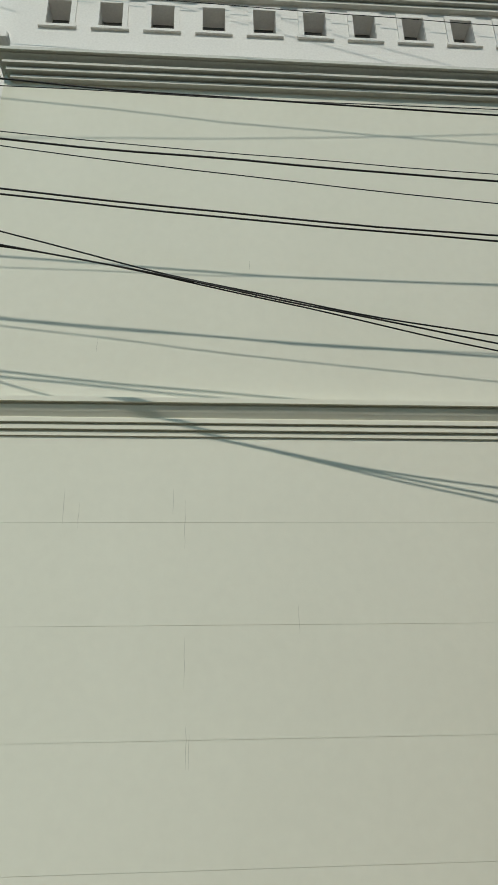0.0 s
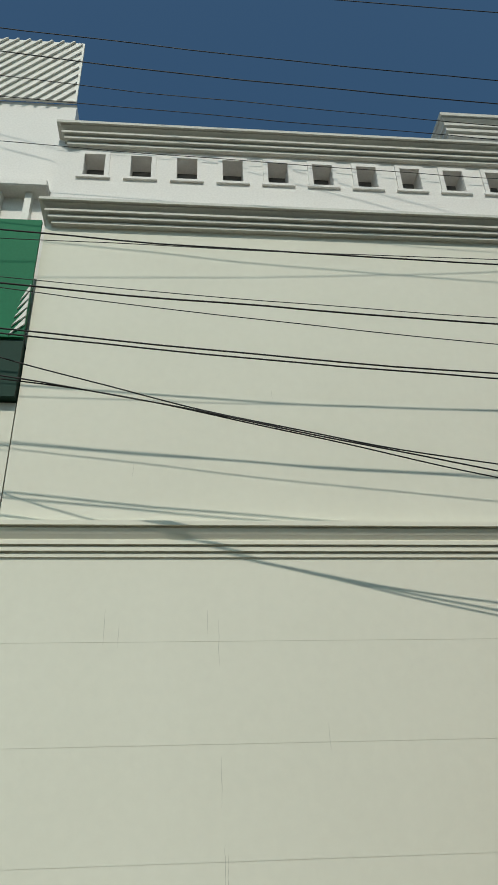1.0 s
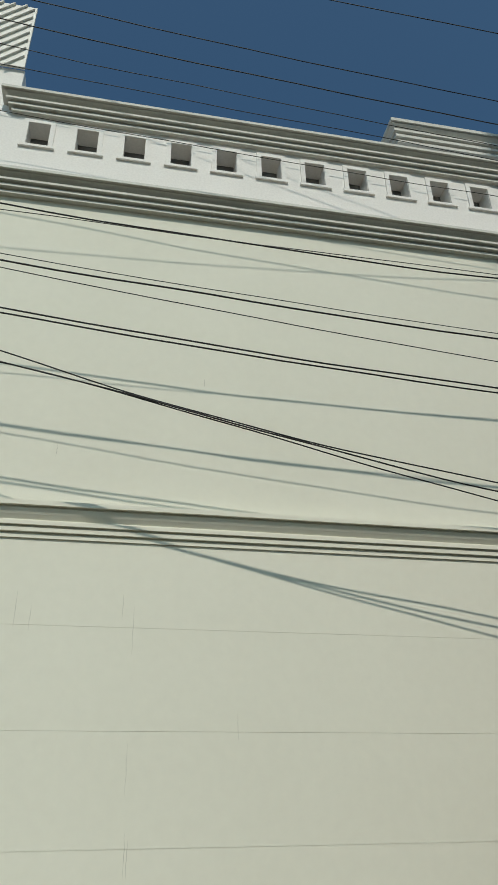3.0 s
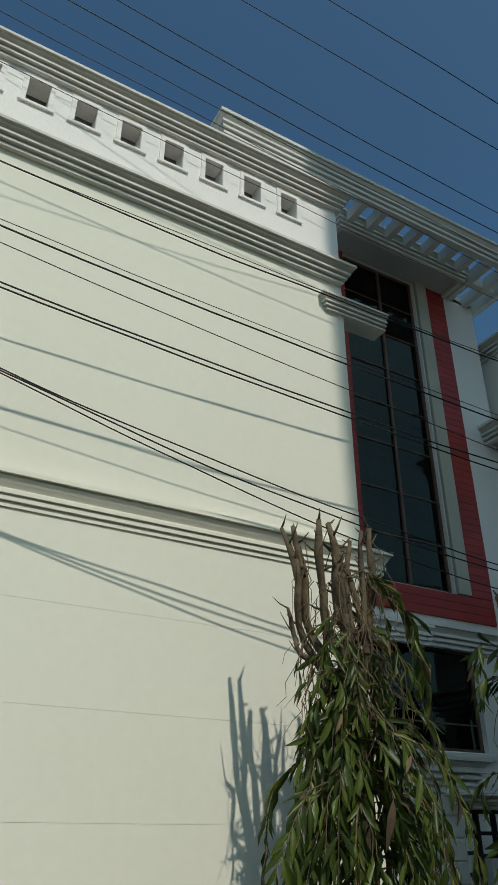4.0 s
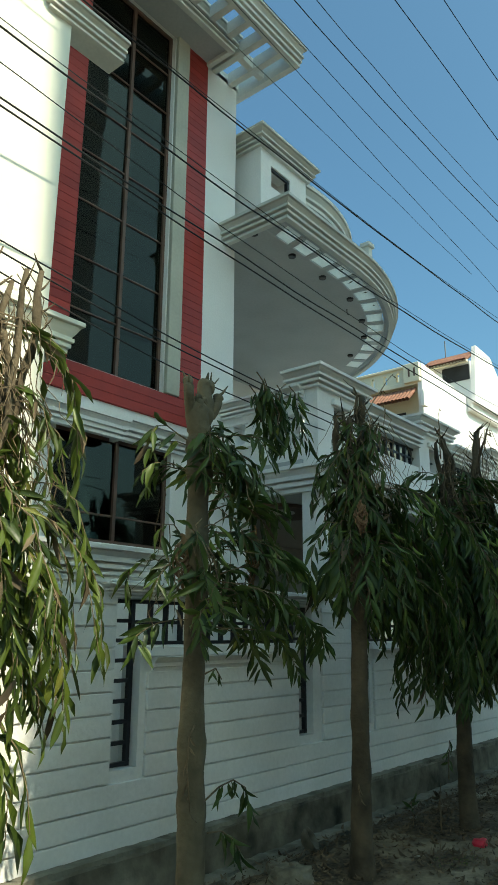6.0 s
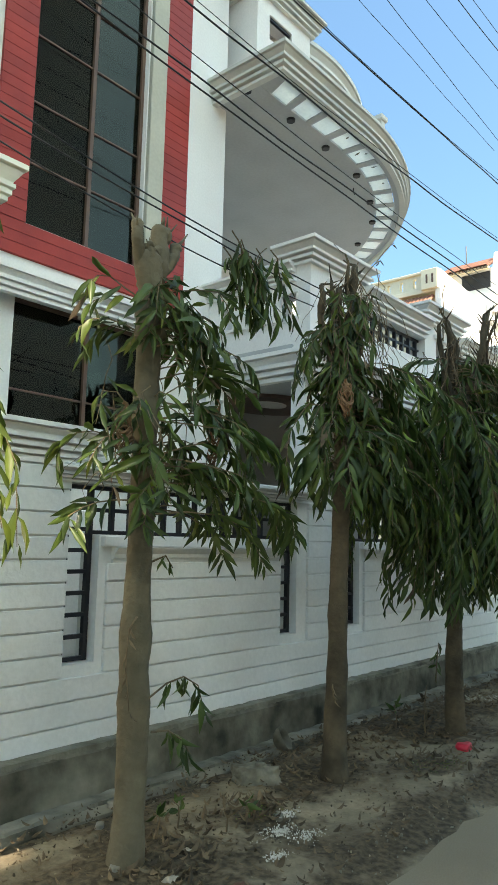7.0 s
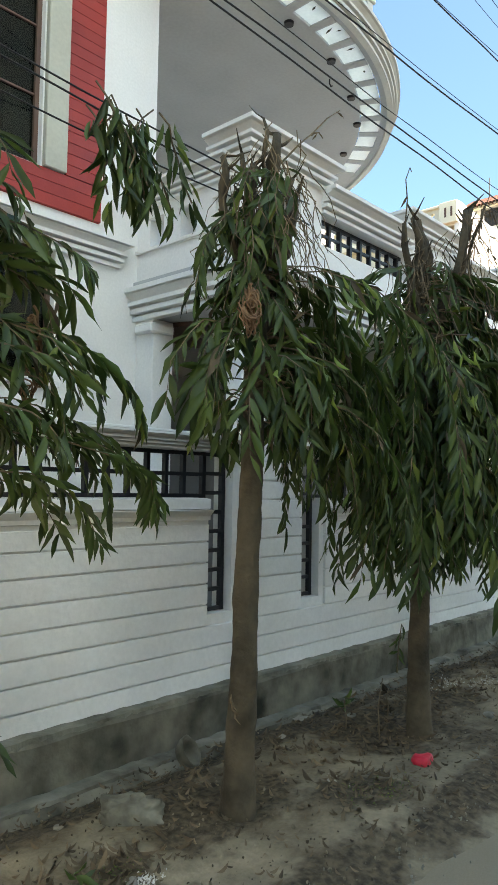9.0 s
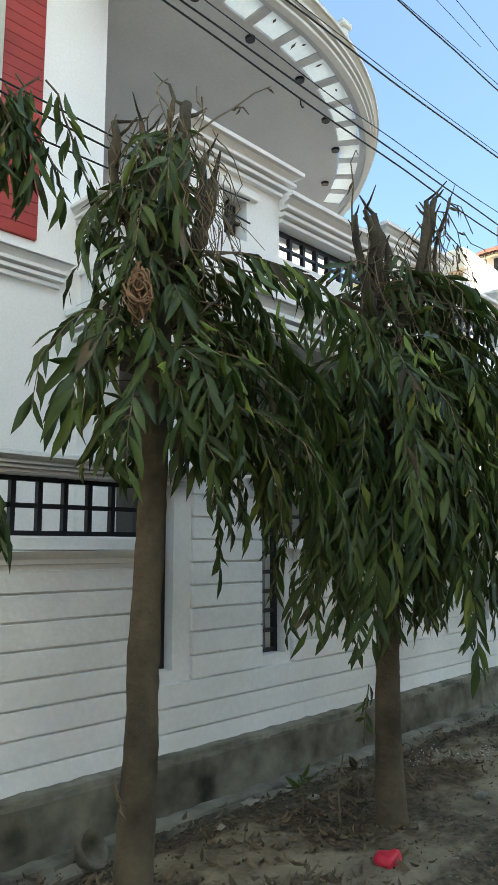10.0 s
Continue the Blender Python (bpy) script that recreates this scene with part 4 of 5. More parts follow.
def tree(x, y, top, r0, label, strands, leaf, seed, stubs, droop=0.9, sparse=1.0, lean=0.0, dry=0, zbase=-0.08, splay=1.0, swell=(), bark=None, taper=0.28, limb=None):
    """A pollarded mast tree. strands: (count, z low, z high, reach low, reach high, azimuth, spread)."""
    rng = random.Random(seed)
    t = thing("tree", label, "tree", group="street trees", at=(0, 0, 0))
    pts, rad = [], []
    nseg = 60
    for i in range(nseg + 1):
        f = i / nseg
        z = zbase + f * (top - 0.35 - zbase)
        flare = 0.45 * math.exp(-f * 11)
        pts.append((x + lean * f + 0.02 * noise.noise((f * 3, seed, 0)), y + 0.02 * noise.noise((f * 3, seed, 4)), z))
        rad.append(r0 * (1 + flare - taper * f + sum(q * math.exp(-((z - zc) / w) ** 2) for zc, q, w in swell)) * (1 + 0.08 * noise.noise((f * 14, seed, 2))))
    bm = bmesh.new()
    tube(bm, pts, rad, 20, 0.10, rng)
    part("trunk", bm, bark or TRUNK, t, "straight grey-brown trunk", smooth=True)
    tip = Vector(pts[-1])
    for dx, dy, dz, r, z0 in stubs:
        bm = bmesh.new()
        b = Vector((tip.x, tip.y, z0))
        e = Vector((tip.x + dx, tip.y + dy, dz))
        kn = Vector((e.x * 0.75 + b.x * 0.25, e.y * 0.75 + b.y * 0.25, b.z + (e.z - b.z) * 0.45))
        ps, rs, ph = [], [], rng.uniform(0, 50)
        stout = bark is not None
        m = 23 if stout else 11
        for k in range(m + 1):
            f = k / m
            q = b.lerp(kn, f * 2) if f < 0.5 else kn.lerp(e, f * 2 - 1)
            w = (0.03 if stout else 0.075) * min(1.0, f * 3)
            ps.append(q + Vector((noise.noise((f * 3.2, ph, 0)) * w, noise.noise((f * 3.2, ph, 9)) * w, 0)))
            if stout:
                rs.append(r * (1.2 - 0.30 * f + 0.25 * f ** 6) * (1 + 0.12 * noise.noise((f * 6, ph, 3)) + 0.10 * noise.noise((f * 17, ph, 6))))
            else:
                rs.append(r * (1.15 - 0.34 * f) * (1 + 0.30 * noise.noise((f * 8, ph, 3))) * (1.25 if k in (4, 9) else 1.0))
        rs[-1] *= 0.75
        tube(bm, ps, rs, 14 if stout else 9, 0.07 if stout else 0.28, rng)
        for k in ((20, 23) if stout else (3, 4, 6, 7, 8, 9, 10, 11) if r > 0.016 else (5, 8, 11)):
            a = rng.uniform(0, 6.28)
            ln = rng.uniform(0.04, 0.15) * (0.5 if stout else 1.0)
            d = Vector((math.cos(a), math.sin(a), rng.uniform(0.2, 1.2))).normalized()
            tube(bm, [ps[k], ps[k] + d * ln * 0.5, ps[k] + d * ln + Vector((0, 0, 0.02))], [r * 0.38, r * 0.27, r * 0.12], 6, 0.3, rng)
        part("limb", bm, bark or limb or TRUNK, t, "gnarled sawn-off bare limb", smooth=True)
    leaves, dries = [], []
    rng = random.Random(seed + 100)
    tw = bmesh.new()
    for count, zl, zh, rl, rh, az, spread in strands:
        for _ in range(count):
            u = rng.random()
            z0 = zl + (zh - zl) * u
            a = radians(az + rng.uniform(-spread, spread))
            reach = (rl + (rh - rl) * (1 - u)) * rng.uniform(0.35, 1.2)
            out = Vector((math.cos(a), math.sin(a), 0))
            base = Vector((x + lean * z0 / top, y, z0))
            ps = []
            L = reach * rng.uniform(0.7, 1.7)
            rise = rng.uniform(-0.02, 0.16)
            for k in range(6):
                f = k / 5
                ps.append(base + out * (reach * (1 - (1 - f) ** 1.8)) + Vector((0, 0, rise * math.sin(f * 3) - droop * L * f ** 1.9)) + Vector((rng.uniform(-1, 1), rng.uniform(-1, 1), 0)) * 0.02)
            tube(tw, ps, [0.0055 - 0.0008 * k for k in range(6)], 4)
            start = rng.uniform(0.08, 0.38)
            total = max(4, int(L / 0.030 * sparse * (1 - start) * rng.uniform(0.6, 1.35)))
            size = rng.uniform(0.75, 1.2)
            face = (out * rng.uniform(0.2, 1.0) + Vector((rng.uniform(-0.6, 0.6), rng.uniform(-0.9, 0.3), rng.uniform(0.1, 0.9)))).normalized()
            for k in range(total):
                f = start + (1 - start) * (k + rng.random() * 0.7) / total
                i = min(4, int(f * 5))
                p = ps[i].lerp(ps[i + 1], f * 5 - i)
                way = (ps[i + 1] - ps[i]).normalized()
                side = way.cross(face).normalized() * (1 if k % 2 else -1)
                d = (way * rng.uniform(0.45, 1.0) + side * rng.uniform(0.35, 0.85) * splay + Vector((0, 0, -1)) * rng.uniform(0.1, 0.75)).normalized()
                nv = face + Vector((rng.uniform(-1, 1), rng.uniform(-1, 1), rng.uniform(-1, 1))) * 0.6
                s = d.cross(nv).normalized()
                s = -s if d.cross(s).z < 0 else s
                ln = rng.uniform(0.10, 0.20) * size
                lv = (p, d, s, ln, ln * rng.uniform(0.155, 0.245))
                (dries if rng.random() < dry else leaves).append(lv)
    tagged(part("twig_tangle", tw, TWIG, t, "thin drooping twigs"), kind="stuff")
    leaf_mesh("crown", leaves, leaf, t, "long narrow drooping green leaves")
    if dries:
        leaf_mesh("dry_leaves", dries, DRYLEAF, t, "withered brown leaves")
    return t


def fresh_leaves(t, x, y, z, n, r, seed):
    """A few young yellow-green leaves."""
    rng = random.Random(seed)
    lv = []
    for _ in range(n):
        d = Vector((rng.uniform(-0.5, 0.5), rng.uniform(-0.8, 0.1), rng.uniform(-1.1, -0.4))).normalized()
        s = d.cross(Vector((rng.uniform(-0.6, 0.6), -1, rng.uniform(-0.3, 0.3)))).normalized()
        ln = rng.uniform(0.09, 0.17)
        lv.append((Vector((x + rng.gauss(0, r), y + rng.gauss(0, 0.02), z + rng.gauss(0, r))), d, s, ln, ln * rng.uniform(0.18, 0.26)))
    leaf_mesh("young_leaf", lv, YOUNG, t, "young yellow-green leaf")


def bare_twigs(t, x, y, z0, z1, n, seed, spread=0.28, length=0.7):
    """Thin leafless shoots hanging beside the stems."""
    rng = random.Random(seed)
    bm = bmesh.new()
    for _ in range(n):
        a = rng.uniform(0, 6.28)
        p = Vector((x + math.cos(a) * spread * rng.random(), y + math.sin(a) * spread * rng.random(), rng.uniform(z0, z1)))
        ps = [p.copy()]
        out = Vector((math.cos(a), math.sin(a), 0))
        for k in range(6):
            p = p + out * rng.uniform(-0.01, 0.04) + Vector((rng.uniform(-1, 1) * 0.045, rng.uniform(-1, 1) * 0.045, -length / 6 * rng.uniform(0.5, 1.2)))
            ps.append(p.copy())
        tube(bm, ps, [0.0032 - 0.0003 * k for k in range(7)], 4)
    tagged(part("shoot_tangle", bm, TWIG, t, "tangle of bare hanging shoots"), kind="stuff")


def vine_coil(t, x, y, z, h, w, seed):
    """A dried brown vine hanging in loops."""
    rng = random.Random(seed)
    for _ in range(9):
        bm = bmesh.new()
        x, y, z = x + rng.uniform(-0.012, 0.012), y + rng.uniform(-0.01, 0.01), z + rng.uniform(-0.02, 0.02)
        ph, ps = rng.uniform(0, 6.28), []
        turns = rng.uniform(1.2, 2.6)
        for k in range(26):
            f = k / 25
            a = ph + f * turns * 6.28
            rr = w * (0.2 + 0.7 * math.sin(f * 3.0)) * rng.uniform(0.7, 1.15)
            ps.append((x + math.cos(a) * rr * 0.5 + rng.uniform(-1, 1) * 0.006, y + math.sin(a) * rr * 0.4, z - h * f * rng.uniform(0.97, 1.03) + 0.03 * math.sin(a * 1.7)))
        tube(bm, ps, [0.0055 * (1 - 0.5 * k / 25) for k in range(26)], 5)
        part("dried_vine", bm, VINE, t, "coiled dry brown vine", smooth=True)


def side_shoot(t, x, y, z, pts, n, seed, mat, size=(0.09, 0.16), label="small leafy side shoot"):
    """One thin shoot through the given offsets with n hanging leaves."""
    rng = random.Random(seed)
    bm = bmesh.new()
    ps = [Vector((x, y, z)) + Vector(p) for p in pts]
    tube(bm, ps, [0.0055 - 0.0035 * k / len(ps) for k in range(len(ps))], 5)
    part("side_shoot", bm, TWIG, t, label, smooth=True)
    leaves = []
    for k in range(n):
        f = (0.25 + 0.75 * (k + rng.random()) / n) * (len(ps) - 1)
        i = min(len(ps) - 2, int(f))
        p = ps[i].lerp(ps[i + 1], f - i)
        d = Vector((rng.uniform(-0.5, 0.5), rng.uniform(-0.5, 0.5), rng.uniform(-1.2, -0.2))).normalized()
        s = d.cross(Vector((rng.uniform(-1, 1), rng.uniform(-1, 1), 0.3))).normalized()
        ln = rng.uniform(*size)
        leaves.append((p, d, s, ln, ln * rng.uniform(0.18, 0.26)))
    leaf_mesh("shoot_leaf", leaves, mat, t)


YOUNG = leaf_material("young_yellow_green_leaf", (0.07, 0.12, 0.018), (0.17, 0.24, 0.03), (0.25, 0.28, 0.05))
VINE = material("dry_brown_vine", (0.25, 0.15, 0.08), 0.8, (0.17, 0.09, 0.05), scale=12, fine=60, bump=0.3)
t0 = tree(3.98, -0.98, 2.75, 0.075, "pollarded mast tree with bare sawn limbs over drooping sunlit leaves", [(105, 1.1, 2.15, 0.52, 0.26, 0, 180), (20, 1.9, 2.3, 0.3, 0.2, 0, 180), (20, 2.2, 2.85, 0.40, 0.28, 0, 60), (14, 2.2, 2.75, 0.34, 0.24, 190, 55), (5, 1.75, 1.85, 0.8, 0.7, 190, 18), (5, 2.1, 2.35, 0.40, 0.34, 185, 20), (3, 2.8, 3.0, 0.42, 0.4, 0, 15)], LEAF_SUN, 3,
          [(-0.29, 0.24, 3.28, 0.022, 2.05), (-0.23, 0.22, 3.30, 0.025, 2.1), (-0.12, 0.10, 3.30, 0.025, 2.2), (-0.02, 0.05, 3.10, 0.050, 1.9), (-0.04, 0.08, 3.30, 0.027, 2.4), (0.08, 0.05, 3.2, 0.020, 2.3), (0.24, 0.05, 3.31, 0.022, 2.15), (-0.32, 0.20, 2.75, 0.015, 2.3), (0.13, 0.0, 3.24, 0.018, 2.2)], sparse=1.15, dry=0.04, splay=0.75, droop=1.0, limb=BARK)
bare_twigs(t0, 3.96, -0.93, 2.2, 3.2, 120, 31, 0.30, 0.5)
t1 = tree(5.26, -1.06, 2.95, 0.065, "pollarded mast tree with forked stump and sparse leaves", [(16, 2.4, 2.62, 0.36, 0.30, 330, 110), (7, 2.25, 2.5, 0.68, 0.5, 352, 24), (4, 2.05, 2.35, 0.95, 0.8, 0, 14), (7, 2.3, 2.6, 0.36, 0.3, 190, 50), (5, 1.74, 1.80, 1.1, 0.85, 358, 9), (7, 1.7, 2.0, 0.55, 0.4, 350, 40), (9, 1.8, 2.15, 0.4, 0.3, 215, 45), (8, 2.3, 2.58, 0.26, 0.2, 270, 60), (4, 1.85, 2.2, 0.3, 0.2, 310, 40), (8, 1.75, 2.1, 0.6, 0.45, 330, 25), (9, 1.55, 1.95, 0.45, 0.32, 205, 45), (9, 1.5, 1.75, 0.85, 0.65, 352, 16)], LEAF, 7,
          [(-0.125, 0.0, 2.98, 0.030, 2.62), (-0.02, 0.01, 2.83, 0.064, 2.40), (0.055, 0.02, 3.02, 0.042, 2.60), (0.135, -0.02, 2.93, 0.030, 2.74), (0.11, 0.03, 3.02, 0.022, 2.85), (-0.055, -0.03, 2.88, 0.020, 2.75)], droop=0.24, sparse=0.9, dry=0.02, lean=0.02, splay=1.1, swell=((0.98, 0.22, 0.10), (0.66, 0.18, 0.16), (2.05, 0.14, 0.12), (2.62, 0.30, 0.22)), bark=PALEBARK, taper=0.12)
bare_twigs(t1, 5.3, -1.1, 1.7, 2.5, 14, 36, 0.3, 0.4)
fresh_leaves(t1, 5.24, -1.17, 2.02, 5, 0.04, 91)
fresh_leaves(t1, 5.22, -1.17, 1.72, 6, 0.04, 92)
vine_coil(t1, 5.74, -1.10, 2.17, 0.32, 0.09, 71)
vine_coil(t1, 5.09, -1.12, 2.0, 0.24, 0.10, 72)
side_shoot(t1, 5.30, -1.12, 0.70, [(0, 0, 0), (0.10, -0.02, 0.06), (0.2, -0.03, 0.08), (0.29, -0.04, 0.03), (0.33, -0.04, -0.08)], 14, 73, LEAF)
side_shoot(t1, 5.33, -1.12, 0.55, [(0, 0, 0), (0.08, -0.03, 0.0), (0.15, -0.05, -0.05), (0.2, -0.06, -0.12)], 12, 74, LEAF)
side_shoot(t1, 5.19, -1.15, 1.08, [(0, 0, 0), (-0.05, -0.01, -0.05), (-0.07, -0.02, -0.2), (-0.04, -0.02, -0.4)], 8, 75, DRYLEAF, (0.05, 0.1), "dry shoot on the trunk")
side_shoot(t1, 5.33, -1.08, 1.32, [(0, 0, 0), (0.07, -0.02, 0.03), (0.12, -0.02, -0.03)], 4, 76, LEAF, (0.06, 0.1))
t2 = tree(6.89, -1.09, 3.0, 0.068, "pollarded mast tree with dense drooping leaves", [(28, 1.85, 2.2, 0.42, 0.32, 0, 180), (58, 1.85, 2.65, 0.95, 0.6, 350, 42), (30, 2.4, 3.0, 0.40, 0.26, 180, 75), (30, 2.4, 3.1, 0.24, 0.14, 0, 180), (14, 2.3, 2.9, 0.5, 0.35, 10, 40), (6, 2.1, 2.3, 0.52, 0.42, 195, 25)], LEAF, 11,
          [(-0.24, 0.05, 3.12, 0.024, 2.4), (-0.04, 0.0, 3.16, 0.030, 2.6), (0.04, 0.0, 3.42, 0.012, 2.7), (0.12, 0.0, 3.36, 0.032, 2.6), (0.30, 0.04, 3.08, 0.045, 2.3), (0.20, -0.02, 3.15, 0.020, 2.6), (-0.12, 0.02, 3.2, 0.018, 2.6)], droop=0.62, sparse=1.15, dry=0.015, splay=0.8, lean=0.10)
bare_twigs(t2, 6.98, -1.15, 2.75, 3.25, 80, 32, 0.28, 0.5)
fresh_leaves(t2, 7.25, -1.5, 2.45, 10, 0.1, 93)
fresh_leaves(t2, 7.0, -1.45, 2.0, 6, 0.12, 94)
vine_coil(t2, 6.73, -1.26, 2.43, 0.18, 0.095, 77)
vine_coil(t2, 6.75, -1.27, 2.38, 0.15, 0.07, 78)
side_shoot(t2, 7.12, -1.1, 3.2, [(0, 0, 0), (0.17, 0, 0.18), (0.28, 0, 0.28), (0.42, 0, 0.425), (0.54, 0, 0.52)], 2, 86, DRYLEAF, (0.04, 0.08), "bare arching shoot")
side_shoot(t2, 7.40, -1.1, 3.48, [(0, 0, 0), (0.06, 0, 0.03), (0.10, 0, 0.01)], 1, 87, DRYLEAF, (0.04, 0.06), "bare side twig")
side_shoot(t2, 6.80, -1.17, 0.48, [(0, 0, 0), (-0.04, 0, 0.03), (-0.05, 0, 0.1)], 2, 79, DRYLEAF, (0.05, 0.08))
t3 = tree(8.46, -1.18, 2.95, 0.067, "leafy pollarded mast tree with dense hanging crown", [(120, 1.4, 2.5, 0.72, 0.5, 0, 180), (40, 2.3, 3.0, 0.45, 0.22, 0, 180), (85, 1.5, 3.0, 0.95, 0.6, 340, 45), (34, 1.1, 1.5, 0.34, 0.2, 0, 180), (30, 1.6, 2.4, 0.8, 0.55, 180, 60)], LEAF, 17,
          [(-0.18, 0.0, 3.21, 0.021, 2.5), (-0.11, 0.0, 3.26, 0.025, 2.5), (0.05, 0.0, 3.30, 0.034, 2.5), (0.10, 0.0, 3.2, 0.024, 2.5), (0.21, -0.22, 3.36, 0.024, 2.4), (0.30, -0.22, 3.42, 0.028, 2.4), (0.34, -0.2, 3.40, 0.022, 2.4), (0.44, -0.22, 3.43, 0.012, 2.5)], droop=0.72, sparse=1.4, dry=0.01, splay=0.8)
bare_twigs(t3, 8.45, -1.2, 2.3, 3.1, 60, 33, 0.35, 0.6)
fresh_leaves(t3, 8.1, -1.7, 2.2, 12, 0.15, 95)
fresh_leaves(t3, 8.7, -1.7, 1.9, 10, 0.12, 96)
side_shoot(t3, 8.05, -1.31, 3.0, [(0, 0, 0), (0.0, 0, 0.14), (0.02, 0, 0.26), (0.0, 0, 0.38), (0.05, 0, 0.47), (0.07, 0, 0.45)], 1, 80, DRYLEAF, (0.09, 0.1), "single bare upright shoot")
side_shoot(t3, 8.45, -1.02, 0.35, [(0, 0, 0), (0.02, 0.0, 0.15), (0.06, 0, 0.3)], 9, 81, LEAF, (0.08, 0.13))
side_shoot(t3, 8.20, -1.05, 0.0, [(0, 0, 0), (-0.02, 0.0, 0.2), (0.03, 0, 0.36)], 4, 82, DRYLEAF, (0.05, 0.09))
for p0, pts, sd in (((8.78, -1.40, 3.05), [(0, 0, 0), (0.02, 0, 0.13), (0.1, 0, 0.18), (0.24, 0, 0.15), (0.40, 0, 0.04), (0.46, 0, -0.1)], 83),
                    ((8.72, -1.40, 3.15), [(0, 0, 0), (0.05, 0, 0.18), (0.18, 0, 0.22), (0.30, 0, 0.14), (0.34, 0, 0.02)], 84),
                    ((8.86, -1.40, 3.22), [(0, 0, 0), (0.05, 0, 0.22), (0.22, 0, 0.25), (0.36, 0, 0.12)], 85)):
    side_shoot(t3, *p0, pts, 4, sd, DRYLEAF, (0.05, 0.1), "arching dead branch")
bare_twigs(t3, 8.8, -1.35, 2.7, 3.3, 50, 34, 0.25, 0.5)
t4 = tree(11.0, -1.2, 3.2, 0.085, "leafy pollarded mast tree with dense hanging crown", [(130, 1.4, 2.7, 0.8, 0.5, 0, 180), (50, 2.4, 3.2, 0.45, 0.25, 0, 180), (80, 1.8, 3.1, 1.1, 0.7, 185, 45)], LEAF, 23,
          [(-0.2, 0.0, 3.4, 0.028, 2.5), (0.02, 0.0, 3.5, 0.030, 2.5), (0.2, 0.0, 3.3, 0.026, 2.5)], droop=0.75, sparse=1.05, dry=0.01)
bare_twigs(t4, 11.05, -1.2, 2.6, 3.3, 40, 35, 0.3)
tree(12.4, -1.2, 3.2, 0.085, "leafy pollarded mast tree with dense hanging crown", [(100, 1.3, 2.6, 0.7, 0.5, 0, 180), (30, 2.4, 3.1, 0.45, 0.25, 0, 180)], LEAF, 29,
          [(-0.1, 0.05, 3.5, 0.045, 2.5), (0.1, 0.0, 3.5, 0.04, 2.5)], droop=0.75, sparse=1.05, dry=0.01)

# ---------------------------------------------------------------- overhead cables
def cable(ya, yb, coef, r, x0=-9.0, x1=26.0, seed=0, name="cable", label="black overhead cable along the street"):
    ps = []
    n = 70
    for i in range(n + 1):
        xv = x0 + (x1 - x0) * i / n
        z = sum(c * xv ** k for k, c in enumerate(coef))
        ps.append((xv, ya + yb * xv + 0.012 * noise.noise((xv * 0.8, seed, 0)), z + 0.012 * noise.noise((xv * 1.1, seed, 3))))
    bm = bmesh.new()
    tube(bm, ps, [r] * len(ps), 6)
    tagged(link(name, bm, CABLE, smooth=True), label, "cable", group="overhead cables")


cable(-0.73, 0, (5.49040, -0.07857, 0.01315, -0.00042), 0.0060, x1=13, seed=1)
cable(-0.74, 0, (5.41488, -0.01679, 0.00167, 0.00020), 0.003, x1=13, seed=2)
cable(-0.73, 0, (4.99293, -0.08677, 0.00678, 0.00006), 0.0066, x1=14, seed=3)
cable(-0.75, 0, (5.03, -0.0885, 0.00690, 0.00005), 0.003, x1=14, seed=4)
cable(-0.73, 0, (4.94010, -0.12741, 0.00586, 0.00010), 0.0035, x1=14, seed=5)
cable(-0.73, 0, (4.61230, -0.11342, 0.01161, -0.00038), 0.0060, x1=13, seed=6)
cable(-0.73, 0, (4.57130, -0.10632, 0.00918, -0.00027), 0.0060, x1=13, seed=7)
cable(-0.62, 0, (4.41231, -0.32360, 0.04299, -0.00439, 0.00026), 0.0052, x0=-2.5, x1=8.0, seed=8)
cable(-0.62, 0, (4.30800, -0.16459, -0.04247, 0.01150, -0.00071), 0.0056, x0=-2.5, x1=8.0, seed=9)
cable(-0.61, 0, (4.29853, -0.13464, -0.06200, 0.01283, -0.00063), 0.0050, x0=-2.5, x1=7.3, seed=10)
cable(-1.20, 0.05, (7.10, -0.0205, 0.0079), 0.0038, x1=20, seed=11)
cable(-0.95, 0, (7.185, -0.1020, 0.0079), 0.0044, x1=20, seed=12)
cable(-0.70, 0, (7.254, -0.0901, 0.0058), 0.0032, x1=20, seed=13)
cable(-0.28, 0, (7.60951, -0.05503), 0.0035, x1=18, seed=14)
cable(-0.26, 0, (7.02716, -0.04837, 0.00225), 0.0030, x1=12, seed=15)
cable(-0.85, -0.10, (8.55, -0.205, -0.0012), 0.004, seed=16)
cable(-1.05, -0.10, (8.95, -0.21, -0.0012), 0.004, seed=17)

# ---------------------------------------------------------------- ground clutter
def stone(x, y, z, sx, sy, sz, seed, mat=None, name="stone", label="rough grey stone on the dirt", cat="stone", rz=0.0):
    bm = bmesh.new()
    bmesh.ops.create_icosphere(bm, subdivisions=3 if max(sx, sy) < 0.1 else 4, radius=1)
    for v in bm.verts:
        k = 1 + 0.35 * noise.noise(v.co * 1.4 + Vector((seed, 0, 0))) + 0.14 * noise.noise(v.co * 4 + Vector((0, seed, 0))) + 0.10 * noise.noise(v.co * 9 + Vector((0, 0, seed)))
        v.co = Vector((max(-0.8, min(0.8, v.co.x * k)) * sx, max(-0.75, min(0.75, v.co.y * k)) * sy, max(-0.6, min(0.7, v.co.z * k)) * sz))
        v.co *= 1 + 0.16 * noise.noise(v.co * 28 + Vector((seed, 3, 0))) + 0.10 * noise.noise(v.co * 60 + Vector((0, seed, 5)))
    ob = link(name, bm, mat or CONCRETE, smooth=True)
    ob.location, ob.rotation_euler = (x, y, z), (0, 0, rz)
    return tagged(ob, label, cat)


